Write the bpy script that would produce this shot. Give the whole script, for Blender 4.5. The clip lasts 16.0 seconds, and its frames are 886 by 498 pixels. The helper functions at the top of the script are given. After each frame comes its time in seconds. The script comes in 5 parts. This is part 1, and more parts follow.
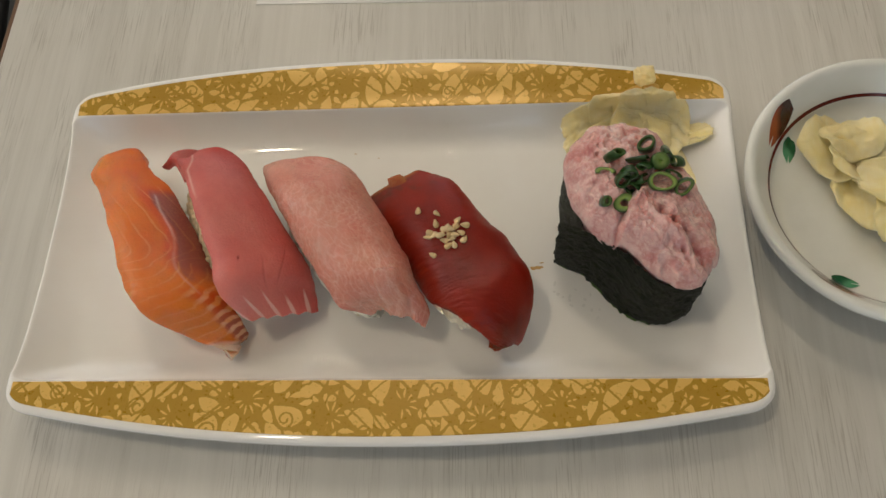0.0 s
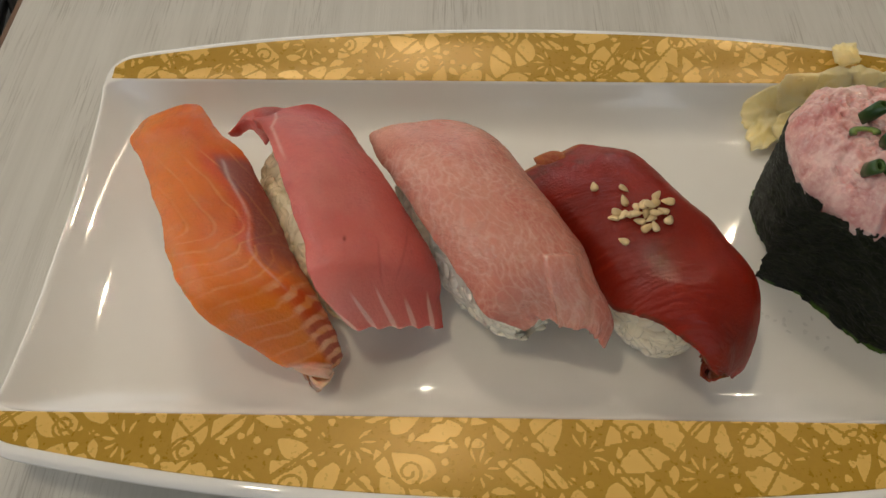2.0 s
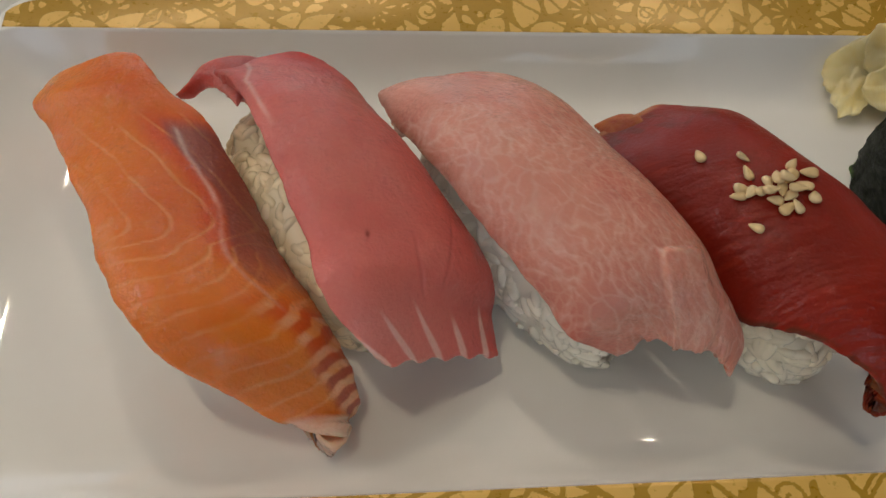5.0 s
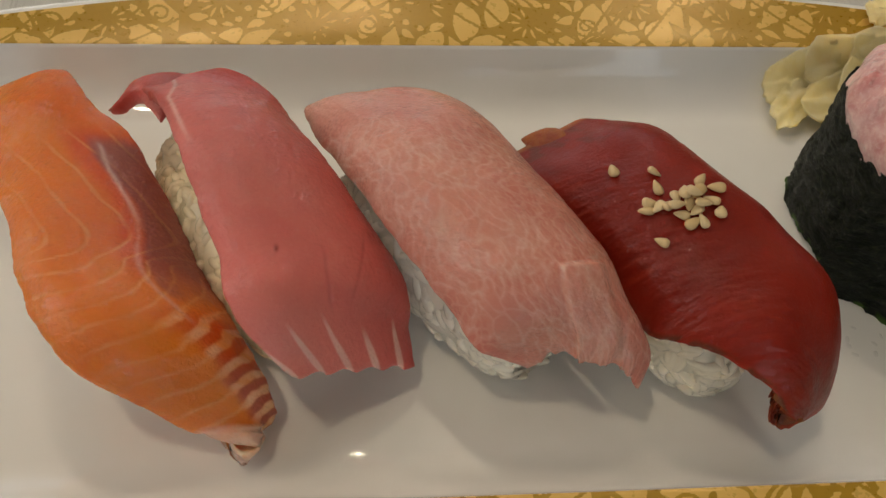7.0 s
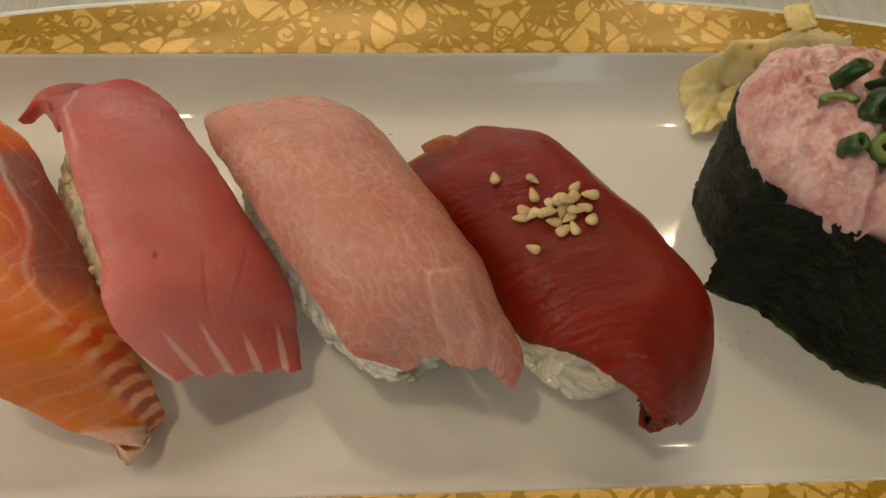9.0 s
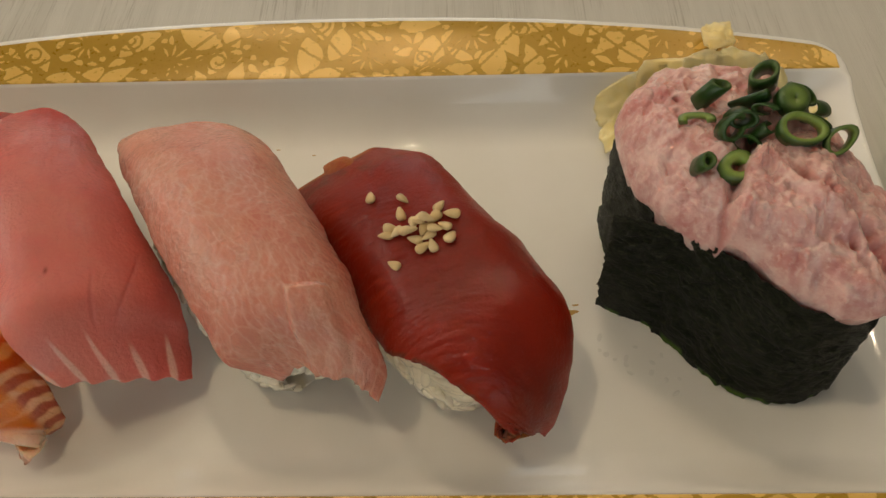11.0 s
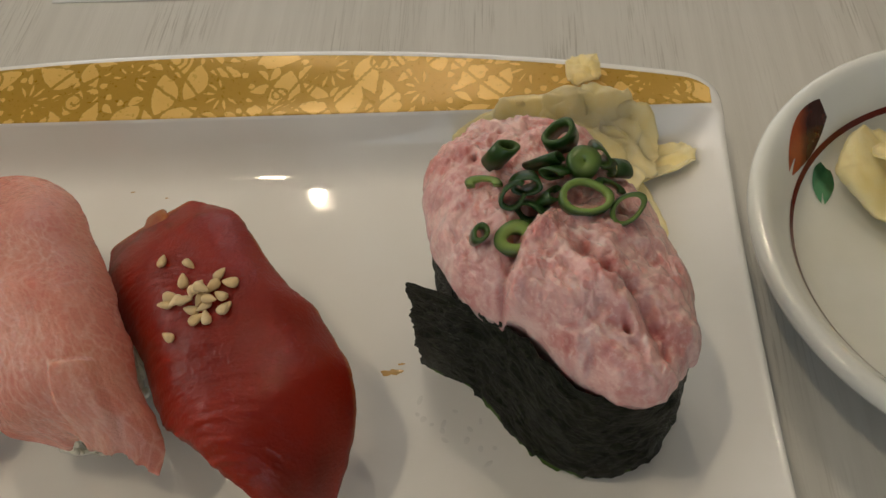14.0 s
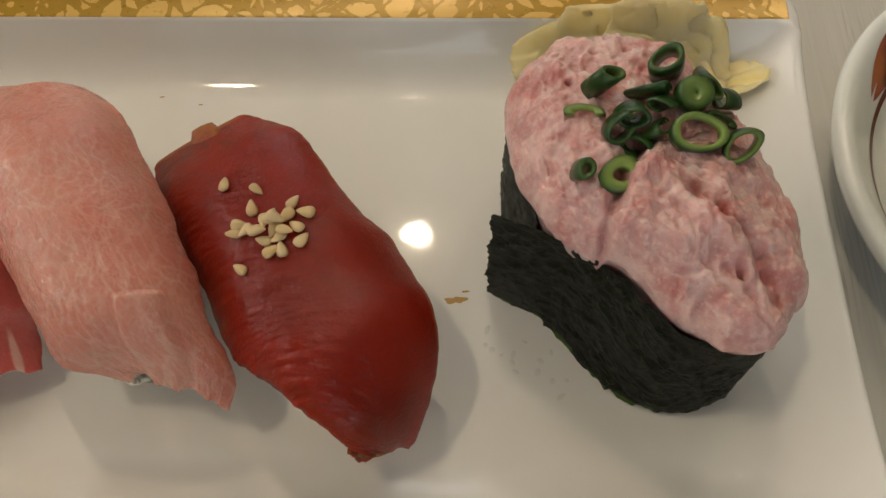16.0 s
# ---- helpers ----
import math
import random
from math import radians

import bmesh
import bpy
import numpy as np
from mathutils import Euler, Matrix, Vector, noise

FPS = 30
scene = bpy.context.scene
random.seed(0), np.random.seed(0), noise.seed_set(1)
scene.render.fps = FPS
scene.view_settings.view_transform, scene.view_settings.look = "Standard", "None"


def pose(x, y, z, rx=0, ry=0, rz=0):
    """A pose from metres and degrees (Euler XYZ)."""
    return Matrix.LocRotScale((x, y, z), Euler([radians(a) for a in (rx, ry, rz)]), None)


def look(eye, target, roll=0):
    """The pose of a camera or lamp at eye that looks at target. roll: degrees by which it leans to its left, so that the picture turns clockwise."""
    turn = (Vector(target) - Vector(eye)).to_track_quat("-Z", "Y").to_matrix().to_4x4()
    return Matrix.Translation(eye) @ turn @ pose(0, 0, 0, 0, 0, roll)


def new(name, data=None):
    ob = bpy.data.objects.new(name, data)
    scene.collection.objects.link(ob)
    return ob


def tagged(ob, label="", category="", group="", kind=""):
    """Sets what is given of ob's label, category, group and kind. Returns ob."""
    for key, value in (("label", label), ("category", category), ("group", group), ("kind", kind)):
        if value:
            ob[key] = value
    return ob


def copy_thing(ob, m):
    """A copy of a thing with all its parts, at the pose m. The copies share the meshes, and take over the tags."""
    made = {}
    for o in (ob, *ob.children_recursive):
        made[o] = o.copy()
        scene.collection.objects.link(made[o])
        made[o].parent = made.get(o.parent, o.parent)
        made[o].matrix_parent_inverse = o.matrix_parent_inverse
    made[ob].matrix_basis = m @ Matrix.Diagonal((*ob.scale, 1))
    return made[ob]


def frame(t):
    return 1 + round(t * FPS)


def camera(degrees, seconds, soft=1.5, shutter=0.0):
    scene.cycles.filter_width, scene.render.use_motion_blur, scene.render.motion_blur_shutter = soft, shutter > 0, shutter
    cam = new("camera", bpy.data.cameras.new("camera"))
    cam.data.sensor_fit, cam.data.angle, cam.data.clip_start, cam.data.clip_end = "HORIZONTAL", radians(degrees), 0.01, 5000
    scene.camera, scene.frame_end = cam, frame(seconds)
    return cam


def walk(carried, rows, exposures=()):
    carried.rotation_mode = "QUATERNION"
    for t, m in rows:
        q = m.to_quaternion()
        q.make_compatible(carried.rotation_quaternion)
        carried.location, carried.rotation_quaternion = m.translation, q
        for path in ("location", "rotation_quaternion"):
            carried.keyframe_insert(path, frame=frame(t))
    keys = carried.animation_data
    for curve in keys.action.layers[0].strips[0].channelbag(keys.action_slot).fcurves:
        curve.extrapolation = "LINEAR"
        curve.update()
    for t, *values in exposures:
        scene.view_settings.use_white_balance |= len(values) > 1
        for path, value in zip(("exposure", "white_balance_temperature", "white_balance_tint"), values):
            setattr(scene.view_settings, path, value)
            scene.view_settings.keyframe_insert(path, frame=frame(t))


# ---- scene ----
cam = camera(54.79, 16.0)
# seconds, x, y, z, yaw, pitch, roll
ROWS = [
    (0, 0.04148, -0.14571, 0.29549, 8.985, -63.648, -8.955),
    (0.5, 0.04025, -0.14676, 0.29598, 8.893, -63.306, -8.903),
    (1, 0.02525, -0.14684, 0.28336, 7.081, -61.431, -6.995),
    (1.5, -0.00968, -0.14277, 0.23851, 3.741, -56.521, -3.350),
    (2, -0.02162, -0.14225, 0.20317, 1.739, -54.632, -0.784),
    (2.5, -0.03363, -0.13442, 0.18525, 0.863, -55.071, -0.021),
    (3, -0.04171, -0.12251, 0.16819, -0.540, -54.242, 0.555),
    (5.5, -0.05105, -0.10746, 0.14985, -10.375, -53.330, 7.501),
    (6, -0.04507, -0.10738, 0.15047, -9.098, -53.301, 6.400),
    (6.5, -0.03944, -0.10856, 0.15194, -8.313, -53.144, 5.790),
    (7, -0.03243, -0.10892, 0.15493, -7.706, -53.451, 5.400),
    (7.5, -0.02763, -0.10834, 0.15467, -7.419, -53.480, 5.088),
    (8, -0.02208, -0.10756, 0.15664, -6.936, -53.490, 4.653),
    (8.5, -0.01343, -0.10909, 0.15895, -6.073, -53.696, 4.053),
    (9, -0.00635, -0.11103, 0.16010, -5.178, -53.770, 3.325),
    (9.5, 0.00242, -0.11144, 0.16102, -3.867, -53.584, 2.214),
    (12, 0.04767, -0.11855, 0.16938, 5.596, -52.497, -5.109),
    (12.5, 0.05258, -0.11636, 0.17007, 5.876, -52.605, -5.261),
    (13, 0.05591, -0.11242, 0.17220, 5.088, -52.829, -4.633),
    (13.5, 0.06829, -0.10706, 0.17004, 6.266, -53.096, -5.680),
    (14, 0.08236, -0.09664, 0.16743, 9.057, -53.881, -8.174),
    (14.5, 0.08875, -0.08941, 0.17546, 8.264, -57.836, -7.703),
    (15, 0.08513, -0.08370, 0.17601, 9.302, -58.974, -8.164),
    (15.5, 0.07907, -0.08061, 0.17260, 10.156, -61.415, -8.438),
    (16, 0.05855, -0.08524, 0.16590, 5.084, -62.017, -3.683),
]
# seconds, stops, kelvin, tint
EXPOSURES = [(0.0, -0.13, 6450, 10), (2.0, -0.18, 6500, 10), (3.0, -0.20, 6800, 10), (5.5, -0.25, 5950, 10), (6.0, -0.24, 5800, 10), (6.5, -0.24, 6150, 10), (7.5, -0.24, 6950, 10), (8.5, -0.23, 7300, 10), (9.5, -0.18, 7450, 10), (12.0, -0.17, 7200, 10), (13.0, -0.19, 6850, 10), (14.0, -0.26, 6550, 10), (15.0, -0.16, 6750, 10), (16.0, -0.14, 6750, 10)]
walk(cam, [(t, pose(x, y, z, 0, 0, yaw) @ pose(0, 0, 0, 90 + pitch, 0, 0) @ pose(0, 0, 0, 0, 0, roll)) for t, x, y, z, yaw, pitch, roll in ROWS], exposures=EXPOSURES)

# ---- world, lamps ----
CM = 0.01
world = bpy.data.worlds.new("world")
scene.world = world
world.use_nodes = True
world.node_tree.nodes["Background"].inputs["Color"].default_value = (0.75, 0.85, 1.0, 1)
world.node_tree.nodes["Background"].inputs["Strength"].default_value = 0.2
scene.view_settings.exposure = 0.0


def area_lamp(name, eye, target, w, h, power, color):
    data = bpy.data.lights.new(name, "AREA")
    data.shape, data.size, data.size_y, data.energy, data.color = "RECTANGLE", w, h, power, color
    ob = new(name, data)
    ob.matrix_world = look(eye, target)
    return ob


# daylight through the windows behind and beside the table, a south fill, and the ceiling lamps
# fill added from the south to lift the near faces, no window known there
area_lamp("window_daylight", (0.1, -2.58, 0.85), (0.0, 0.0, 0.1), 2.1, 1.3, 12, (0.84, 0.93, 1.0))
area_lamp("window_daylight", (-0.6, 3.18, 0.95), (-0.1, 0.0, 0.0), 2.4, 1.4, 14, (0.88, 0.95, 1.0))
area_lamp("window_daylight", (-2.28, 0.3, 0.95), (0.0, 0.0, 0.0), 2.2, 1.3, 20, (1.0, 0.94, 0.84))
PANEL = (-0.54, -0.02)
LAMPS = [(-0.56, 1.60), (-0.11, 1.05), (0.81, 1.38)]


# ---- materials ----
def material(name):
    m = bpy.data.materials.new(name)
    m.use_nodes = True
    t = m.node_tree
    return m, t, t.nodes["Principled BSDF"]


def node(t, kind, **values):
    n = t.nodes.new(kind)
    for key, value in values.items():
        if key in n.inputs:
            n.inputs[key].default_value = value
        else:
            setattr(n, key, value)
    return n


def mix(t, fac, a, b):
    """A colour mix: fac is a socket or a number, a and b sockets or colours."""
    n = t.nodes.new("ShaderNodeMix")
    n.data_type = "RGBA"
    for i, v in ((0, fac), (6, a), (7, b)):
        if isinstance(v, bpy.types.NodeSocket):
            t.links.new(v, n.inputs[i])
        else:
            n.inputs[i].default_value = v if i == 0 else (*v, 1)
    return n.outputs[2]


def maths(t, op, a, b=0.0, clamp=False):
    n = t.nodes.new("ShaderNodeMath")
    n.operation, n.use_clamp = op, clamp
    for i, v in ((0, a), (1, b)):
        if isinstance(v, bpy.types.NodeSocket):
            t.links.new(v, n.inputs[i])
        else:
            n.inputs[i].default_value = v
    return n.outputs[0]


def attr(t, name):
    n = t.nodes.new("ShaderNodeAttribute")
    n.attribute_name = name
    return n.outputs["Fac"]


def grain(t, scale, detail=3.0, rough=0.55, stretch=(1, 1, 1), distort=0.0):
    """Noise in the object's own metres; returns its value socket."""
    co = t.nodes.new("ShaderNodeTexCoord")
    mp = t.nodes.new("ShaderNodeMapping")
    mp.inputs["Scale"].default_value = stretch
    t.links.new(co.outputs["Object"], mp.inputs["Vector"])
    n = node(t, "ShaderNodeTexNoise", Scale=scale, Detail=detail, Roughness=rough, Distortion=distort)
    t.links.new(mp.outputs[0], n.inputs["Vector"])
    return n.outputs["Fac"]


def ramp(t, value, lo, hi):
    n = node(t, "ShaderNodeMapRange")
    n.clamp = True
    t.links.new(value, n.inputs[0])
    n.inputs[1].default_value, n.inputs[2].default_value = lo, hi
    return n.outputs[0]


def relief(t, b, value, depth, strength=1.0, into_sockets=("Normal", "Coat Normal")):
    n = node(t, "ShaderNodeBump", Strength=strength, Distance=depth)
    t.links.new(value, n.inputs["Height"])
    for into in into_sockets:
        t.links.new(n.outputs[0], b.inputs[into])


def soften(b, weight, radius, scale, method="RANDOM_WALK"):
    b.subsurface_method = method
    b.inputs["Subsurface Weight"].default_value = weight
    b.inputs["Subsurface Radius"].default_value = radius
    b.inputs["Subsurface Scale"].default_value = scale


def glazed(name, base, speck, rough=0.045):
    m, t, b = material(name)
    n = grain(t, 60, 3)
    t.links.new(mix(t, ramp(t, n, 0.35, 0.7), base, speck), b.inputs["Base Color"])
    f = grain(t, 900, 2)
    t.links.new(maths(t, "ADD", maths(t, "MULTIPLY", f, 0.06), rough - 0.03), b.inputs["Roughness"])
    b.inputs["Coat Weight"].default_value = 0.15
    b.inputs["Coat Roughness"].default_value = 0.05
    relief(t, b, grain(t, 45, 2), 0.0004, 0.25)
    return m


def plain(name, color, rough=0.6, metal=0.0, vary=0.15, scale=300):
    m, t, b = material(name)
    dark = tuple(c * (1 - vary) for c in color)
    t.links.new(mix(t, grain(t, scale, 3), dark, color), b.inputs["Base Color"])
    b.inputs["Roughness"].default_value = rough
    b.inputs["Metallic"].default_value = metal
    return m


PORCELAIN = glazed("white_porcelain", (0.92, 0.91, 0.88), (0.90, 0.885, 0.85))
CELADON = glazed("pale_grey_glaze", (0.82, 0.83, 0.78), (0.77, 0.78, 0.72), 0.18)


def gold_material():
    m, t, b = material("gold_transfer")
    leaf = attr(t, "motif")
    n = grain(t, 700, 4)
    edge = ramp(t, maths(t, "ADD", leaf, maths(t, "MULTIPLY", maths(t, "SUBTRACT", n, 0.5), 0.12)), 0.40, 0.60)
    dark = mix(t, n, (0.40, 0.225, 0.012), (0.49, 0.285, 0.020))
    light = mix(t, grain(t, 220, 3), (0.74, 0.46, 0.10), (0.82, 0.54, 0.15))
    t.links.new(mix(t, edge, dark, light), b.inputs["Base Color"])
    b.inputs["Metallic"].default_value = 0.12
    t.links.new(maths(t, "ADD", maths(t, "MULTIPLY", n, 0.2), 0.2), b.inputs["Roughness"])
    relief(t, b, maths(t, "ADD", edge, maths(t, "MULTIPLY", n, 0.4)), 0.00006, 0.6)
    return m


def table_material():
    m, t, b = material("whitewashed_oak_laminate")
    pores = grain(t, 1700, 4, 0.6, (1, 0.025, 1), 0.25)
    bands = grain(t, 220, 3, 0.55, (1, 0.03, 1), 0.5)
    wide = grain(t, 12, 2, 0.5, (1, 0.15, 1))
    base = mix(t, ramp(t, bands, 0.3, 0.7), (0.545, 0.53, 0.485), (0.635, 0.62, 0.575))
    base = mix(t, maths(t, "MULTIPLY", ramp(t, wide, 0.35, 0.7), 0.5), base, (0.65, 0.635, 0.60))
    streak = ramp(t, pores, 0.52, 0.62)
    gate = ramp(t, grain(t, 60, 2, 0.5, (1, 0.3, 1)), 0.42, 0.62)
    t.links.new(mix(t, maths(t, "MULTIPLY", maths(t, "MULTIPLY", streak, gate), 0.55), base, (0.32, 0.295, 0.255)), b.inputs["Base Color"])
    b.inputs["Roughness"].default_value = 0.34
    relief(t, b, maths(t, "SUBTRACT", bands, streak), 0.0002, 0.25)
    return m


def flesh(name, base, deep, fat, dark, pale, rough=0.28, sheen=0.35, grain_dir=(1, 1, 1), wet_depth=0.42):
    """Raw fish: base and deep flesh mixed by tone; fat, dark and pale tissue by their masks; a wet, finely uneven surface."""
    m, t, b = material(name)
    fine = grain(t, 1300, 4, 0.6, grain_dir)
    broad = grain(t, 120, 3)
    col = mix(t, maths(t, "ADD", attr(t, "tone"), maths(t, "MULTIPLY", maths(t, "SUBTRACT", broad, 0.5), 0.45), True), base, deep)
    col = mix(t, attr(t, "dark"), col, dark)
    col = mix(t, maths(t, "MULTIPLY", attr(t, "fat"), maths(t, "ADD", maths(t, "MULTIPLY", fine, 0.6), 0.5), True), col, fat)
    col = mix(t, maths(t, "MULTIPLY", attr(t, "pale"), maths(t, "ADD", maths(t, "MULTIPLY", fine, 0.5), 0.62), True), col, pale)
    col = mix(t, maths(t, "MULTIPLY", ramp(t, fine, 0.50, 0.75), 0.10), col, fat)
    t.links.new(col, b.inputs["Base Color"])
    wet = grain(t, 300, 3)
    t.links.new(maths(t, "ADD", maths(t, "MULTIPLY", ramp(t, wet, 0.35, 0.7), 0.15), rough), b.inputs["Roughness"])
    film = maths(t, "ADD", maths(t, "MULTIPLY", ramp(t, grain(t, 260, 2), 0.40, 0.66), sheen * 0.5), sheen * 0.5)
    t.links.new(film, b.inputs["Coat Weight"])
    b.inputs["Coat Roughness"].default_value = 0.06
    b.inputs["Coat IOR"].default_value = 1.75
    b.inputs["Specular IOR Level"].default_value = 0.12
    soften(b, 0.6, (1.0, 0.4, 0.25), 0.005)
    relief(t, b, fine, 0.0004, 0.6, ("Normal",))
    ripple = maths(t, "ADD", grain(t, 520, 2.0, 0.5, grain_dir, 0.6), maths(t, "MULTIPLY", grain(t, 1900, 1.0), 0.6))
    # beads of moisture in scattered patches
    beads = node(t, "ShaderNodeTexVoronoi", Scale=850.0)
    t.links.new(node(t, "ShaderNodeTexCoord").outputs["Object"], beads.inputs["Vector"])
    bead = maths(t, "SUBTRACT", 1.0, ramp(t, beads.outputs["Distance"], 0.0, 0.5))
    patchy = ramp(t, grain(t, 170, 2), 0.50, 0.60)
    relief(t, b, maths(t, "ADD", maths(t, "MULTIPLY", ripple, 0.55), maths(t, "MULTIPLY", maths(t, "MULTIPLY", bead, patchy), 0.7)), 0.0009, min(1.0, 2 * wet_depth), ("Coat Normal",))
    return m


SALMON = flesh("salmon_flesh", (0.76, 0.195, 0.006), (0.62, 0.078, 0.004), (0.88, 0.39, 0.12), (0.25, 0.070, 0.056), (0.86, 0.62, 0.52), 0.42, 0.85)
TUNA = flesh("medium_fatty_tuna", (0.65, 0.153, 0.128), (0.49, 0.062, 0.050), (0.76, 0.32, 0.27), (0.25, 0.028, 0.018), (0.86, 0.59, 0.52), 0.42, 0.85)
TORO = flesh("fatty_tuna", (0.64, 0.240, 0.178), (0.56, 0.155, 0.110), (0.76, 0.45, 0.36), (0.42, 0.11, 0.05), (0.80, 0.58, 0.50), 0.42, 1.0)
AKAMI = flesh("marinated_red_tuna", (0.275, 0.014, 0.004), (0.145, 0.006, 0.002), (0.42, 0.035, 0.012), (0.09, 0.03, 0.012), (0.42, 0.15, 0.035), 0.40, 0.36, (1, 1, 1), 0.30)


def negitoro_material():
    m, t, b = material("minced_tuna")
    a = grain(t, 170, 4, 0.6, (1, 1, 1), 0.8)
    c = grain(t, 900, 3)
    col = mix(t, ramp(t, a, 0.32, 0.62), (0.62, 0.290, 0.275), (0.80, 0.535, 0.500))
    red = ramp(t, grain(t, 110, 4, 0.6), 0.55, 0.68)
    col = mix(t, maths(t, "MULTIPLY", red, 0.6), col, (0.56, 0.18, 0.17))
    col = mix(t, maths(t, "MULTIPLY", ramp(t, c, 0.50, 0.68), 0.45), col, (0.86, 0.66, 0.60))
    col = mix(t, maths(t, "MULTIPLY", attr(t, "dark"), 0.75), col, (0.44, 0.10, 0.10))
    t.links.new(col, b.inputs["Base Color"])
    b.inputs["Roughness"].default_value = 0.42
    b.inputs["Specular IOR Level"].default_value = 0.3
    b.inputs["Coat Weight"].default_value = 0.75
    b.inputs["Coat Roughness"].default_value = 0.14
    soften(b, 0.6, (1.0, 0.55, 0.45), 0.004)
    relief(t, b, c, 0.0005, 0.5)
    return m


def nori_material():
    m, t, b = material("nori_seaweed")
    f = grain(t, 240, 5, 0.65, (1, 1, 3.4), 1.4)
    g = grain(t, 1300, 4, 0.6, (1, 1, 1.4), 1.0)
    col = mix(t, ramp(t, f, 0.38, 0.66), (0.003, 0.005, 0.002), (0.014, 0.019, 0.008))
    # highlights along the nori's strands put into the colour as paler streaks
    col = mix(t, maths(t, "MULTIPLY", ramp(t, g, 0.55, 0.75), 0.8), col, (0.060, 0.075, 0.030))
    fibre = grain(t, 420, 4, 0.6, (1, 1, 6.0), 1.2)
    col = mix(t, maths(t, "MULTIPLY", ramp(t, fibre, 0.56, 0.68), 0.7), col, (0.055, 0.066, 0.032))
    col = mix(t, attr(t, "fat"), col, (0.10, 0.20, 0.025))
    t.links.new(col, b.inputs["Base Color"])
    b.inputs["Roughness"].default_value = 0.5
    b.inputs["Specular IOR Level"].default_value = 0.1
    b.inputs["Coat Weight"].default_value = 0.5
    b.inputs["Coat Roughness"].default_value = 0.12
    relief(t, b, maths(t, "ADD", f, maths(t, "ADD", maths(t, "MULTIPLY", g, 0.4), fibre)), 0.0020, 1.0)
    return m


def rice_material():
    m, t, b = material("vinegared_rice")
    rnd = grain(t, 260, 3)
    col = mix(t, rnd, (0.80, 0.76, 0.63), (0.84, 0.80, 0.70))
    col = mix(t, maths(t, "MULTIPLY", attr(t, "dark"), 0.8), col, (0.84, 0.64, 0.30))
    t.links.new(col, b.inputs["Base Color"])
    b.inputs["Roughness"].default_value = 0.24
    soften(b, 0.7, (1, 0.9, 0.75), 0.003, "BURLEY")
    return m


def ginger_material():
    m, t, b = material("pickled_ginger")
    a = grain(t, 150, 3, 0.55, (1, 1, 1), 0.8)
    col = mix(t, ramp(t, a, 0.3, 0.7), (0.88, 0.74, 0.34), (0.92, 0.82, 0.50))
    col = mix(t, maths(t, "MULTIPLY", ramp(t, grain(t, 500, 3, 0.5, (1, 0.15, 1)), 0.5, 0.75), 0.4), col, (0.95, 0.88, 0.64))
    t.links.new(col, b.inputs["Base Color"])
    b.inputs["Roughness"].default_value = 0.3
    b.inputs["Transmission Weight"].default_value = 0.22
    b.inputs["IOR"].default_value = 1.36
    soften(b, 0.9, (1, 0.85, 0.5), 0.008, "BURLEY")
    relief(t, b, a, 0.0006, 0.3)
    return m


def scallion_material():
    m, t, b = material("scallion_green")
    c = attr(t, "fat")
    n = grain(t, 900, 4, 0.5, (1, 1, 0.3))
    col = mix(t, n, (0.006, 0.028, 0.007), (0.022, 0.085, 0.012))
    col = mix(t, c, col, (0.30, 0.42, 0.10))
    t.links.new(col, b.inputs["Base Color"])
    b.inputs["Roughness"].default_value = 0.3
    soften(b, 0.25, (0.5, 1, 0.3), 0.001)
    relief(t, b, n, 0.0003, 0.5)
    return m


def sesame_material():
    m, t, b = material("toasted_sesame")
    info = t.nodes.new("ShaderNodeObjectInfo").outputs["Random"]
    col = mix(t, info, (0.66, 0.47, 0.22), (0.78, 0.62, 0.36))
    col = mix(t, maths(t, "MULTIPLY", grain(t, 1500, 3), 0.35), col, (0.50, 0.30, 0.11))
    t.links.new(col, b.inputs["Base Color"])
    b.inputs["Roughness"].default_value = 0.42
    return m


GOLD, WOOD, NEGI, NORI = gold_material(), table_material(), negitoro_material(), nori_material()
RICE, GINGER, SCALLION, SESAME = rice_material(), ginger_material(), scallion_material(), sesame_material()
WALL = plain("warm_wall_paint", (0.66, 0.60, 0.52), 0.8, scale=6)
CEIL = plain("ceiling_paint", (0.84, 0.82, 0.78), 0.85, scale=5)
FLOOR = plain("dark_floor_covering", (0.045, 0.045, 0.040), 0.6, vary=0.5, scale=14)
BLACK = plain("black_lacquered_metal", (0.012, 0.012, 0.012), 0.4)
EDGE = plain("brown_table_edge", (0.16, 0.085, 0.045), 0.5)
PAPER = plain("coated_menu_paper", (0.74, 0.74, 0.74), 0.22, vary=0.03, scale=40)
INK = plain("black_ink", (0.03, 0.03, 0.035), 0.4)
NAVY = plain("navy_ink", (0.018, 0.018, 0.06), 0.4)
def painted(name, thick, thin):
    """Overglaze enamel, thick at one end of a stroke and thin at the other."""
    m, t, b = material(name)
    k = maths(t, "ADD", attr(t, "tone"), maths(t, "MULTIPLY", maths(t, "SUBTRACT", grain(t, 500, 4), 0.5), 0.6), True)
    t.links.new(mix(t, k, thick, thin), b.inputs["Base Color"])
    b.inputs["Roughness"].default_value = 0.2
    return m


REDPAINT = plain("iron_red_overglaze", (0.17, 0.016, 0.009), 0.2, vary=0.5, scale=250)
LEAFRED, LEAFGREEN = painted("brown_red_enamel", (0.035, 0.004, 0.003), (0.40, 0.075, 0.02)), painted("green_enamel", (0.004, 0.085, 0.035), (0.10, 0.33, 0.18))
SAUCE = plain("soy_sauce_drop", (0.66, 0.40, 0.13), 0.15, vary=0.3)


# ---- building tools ----
BASE = {}


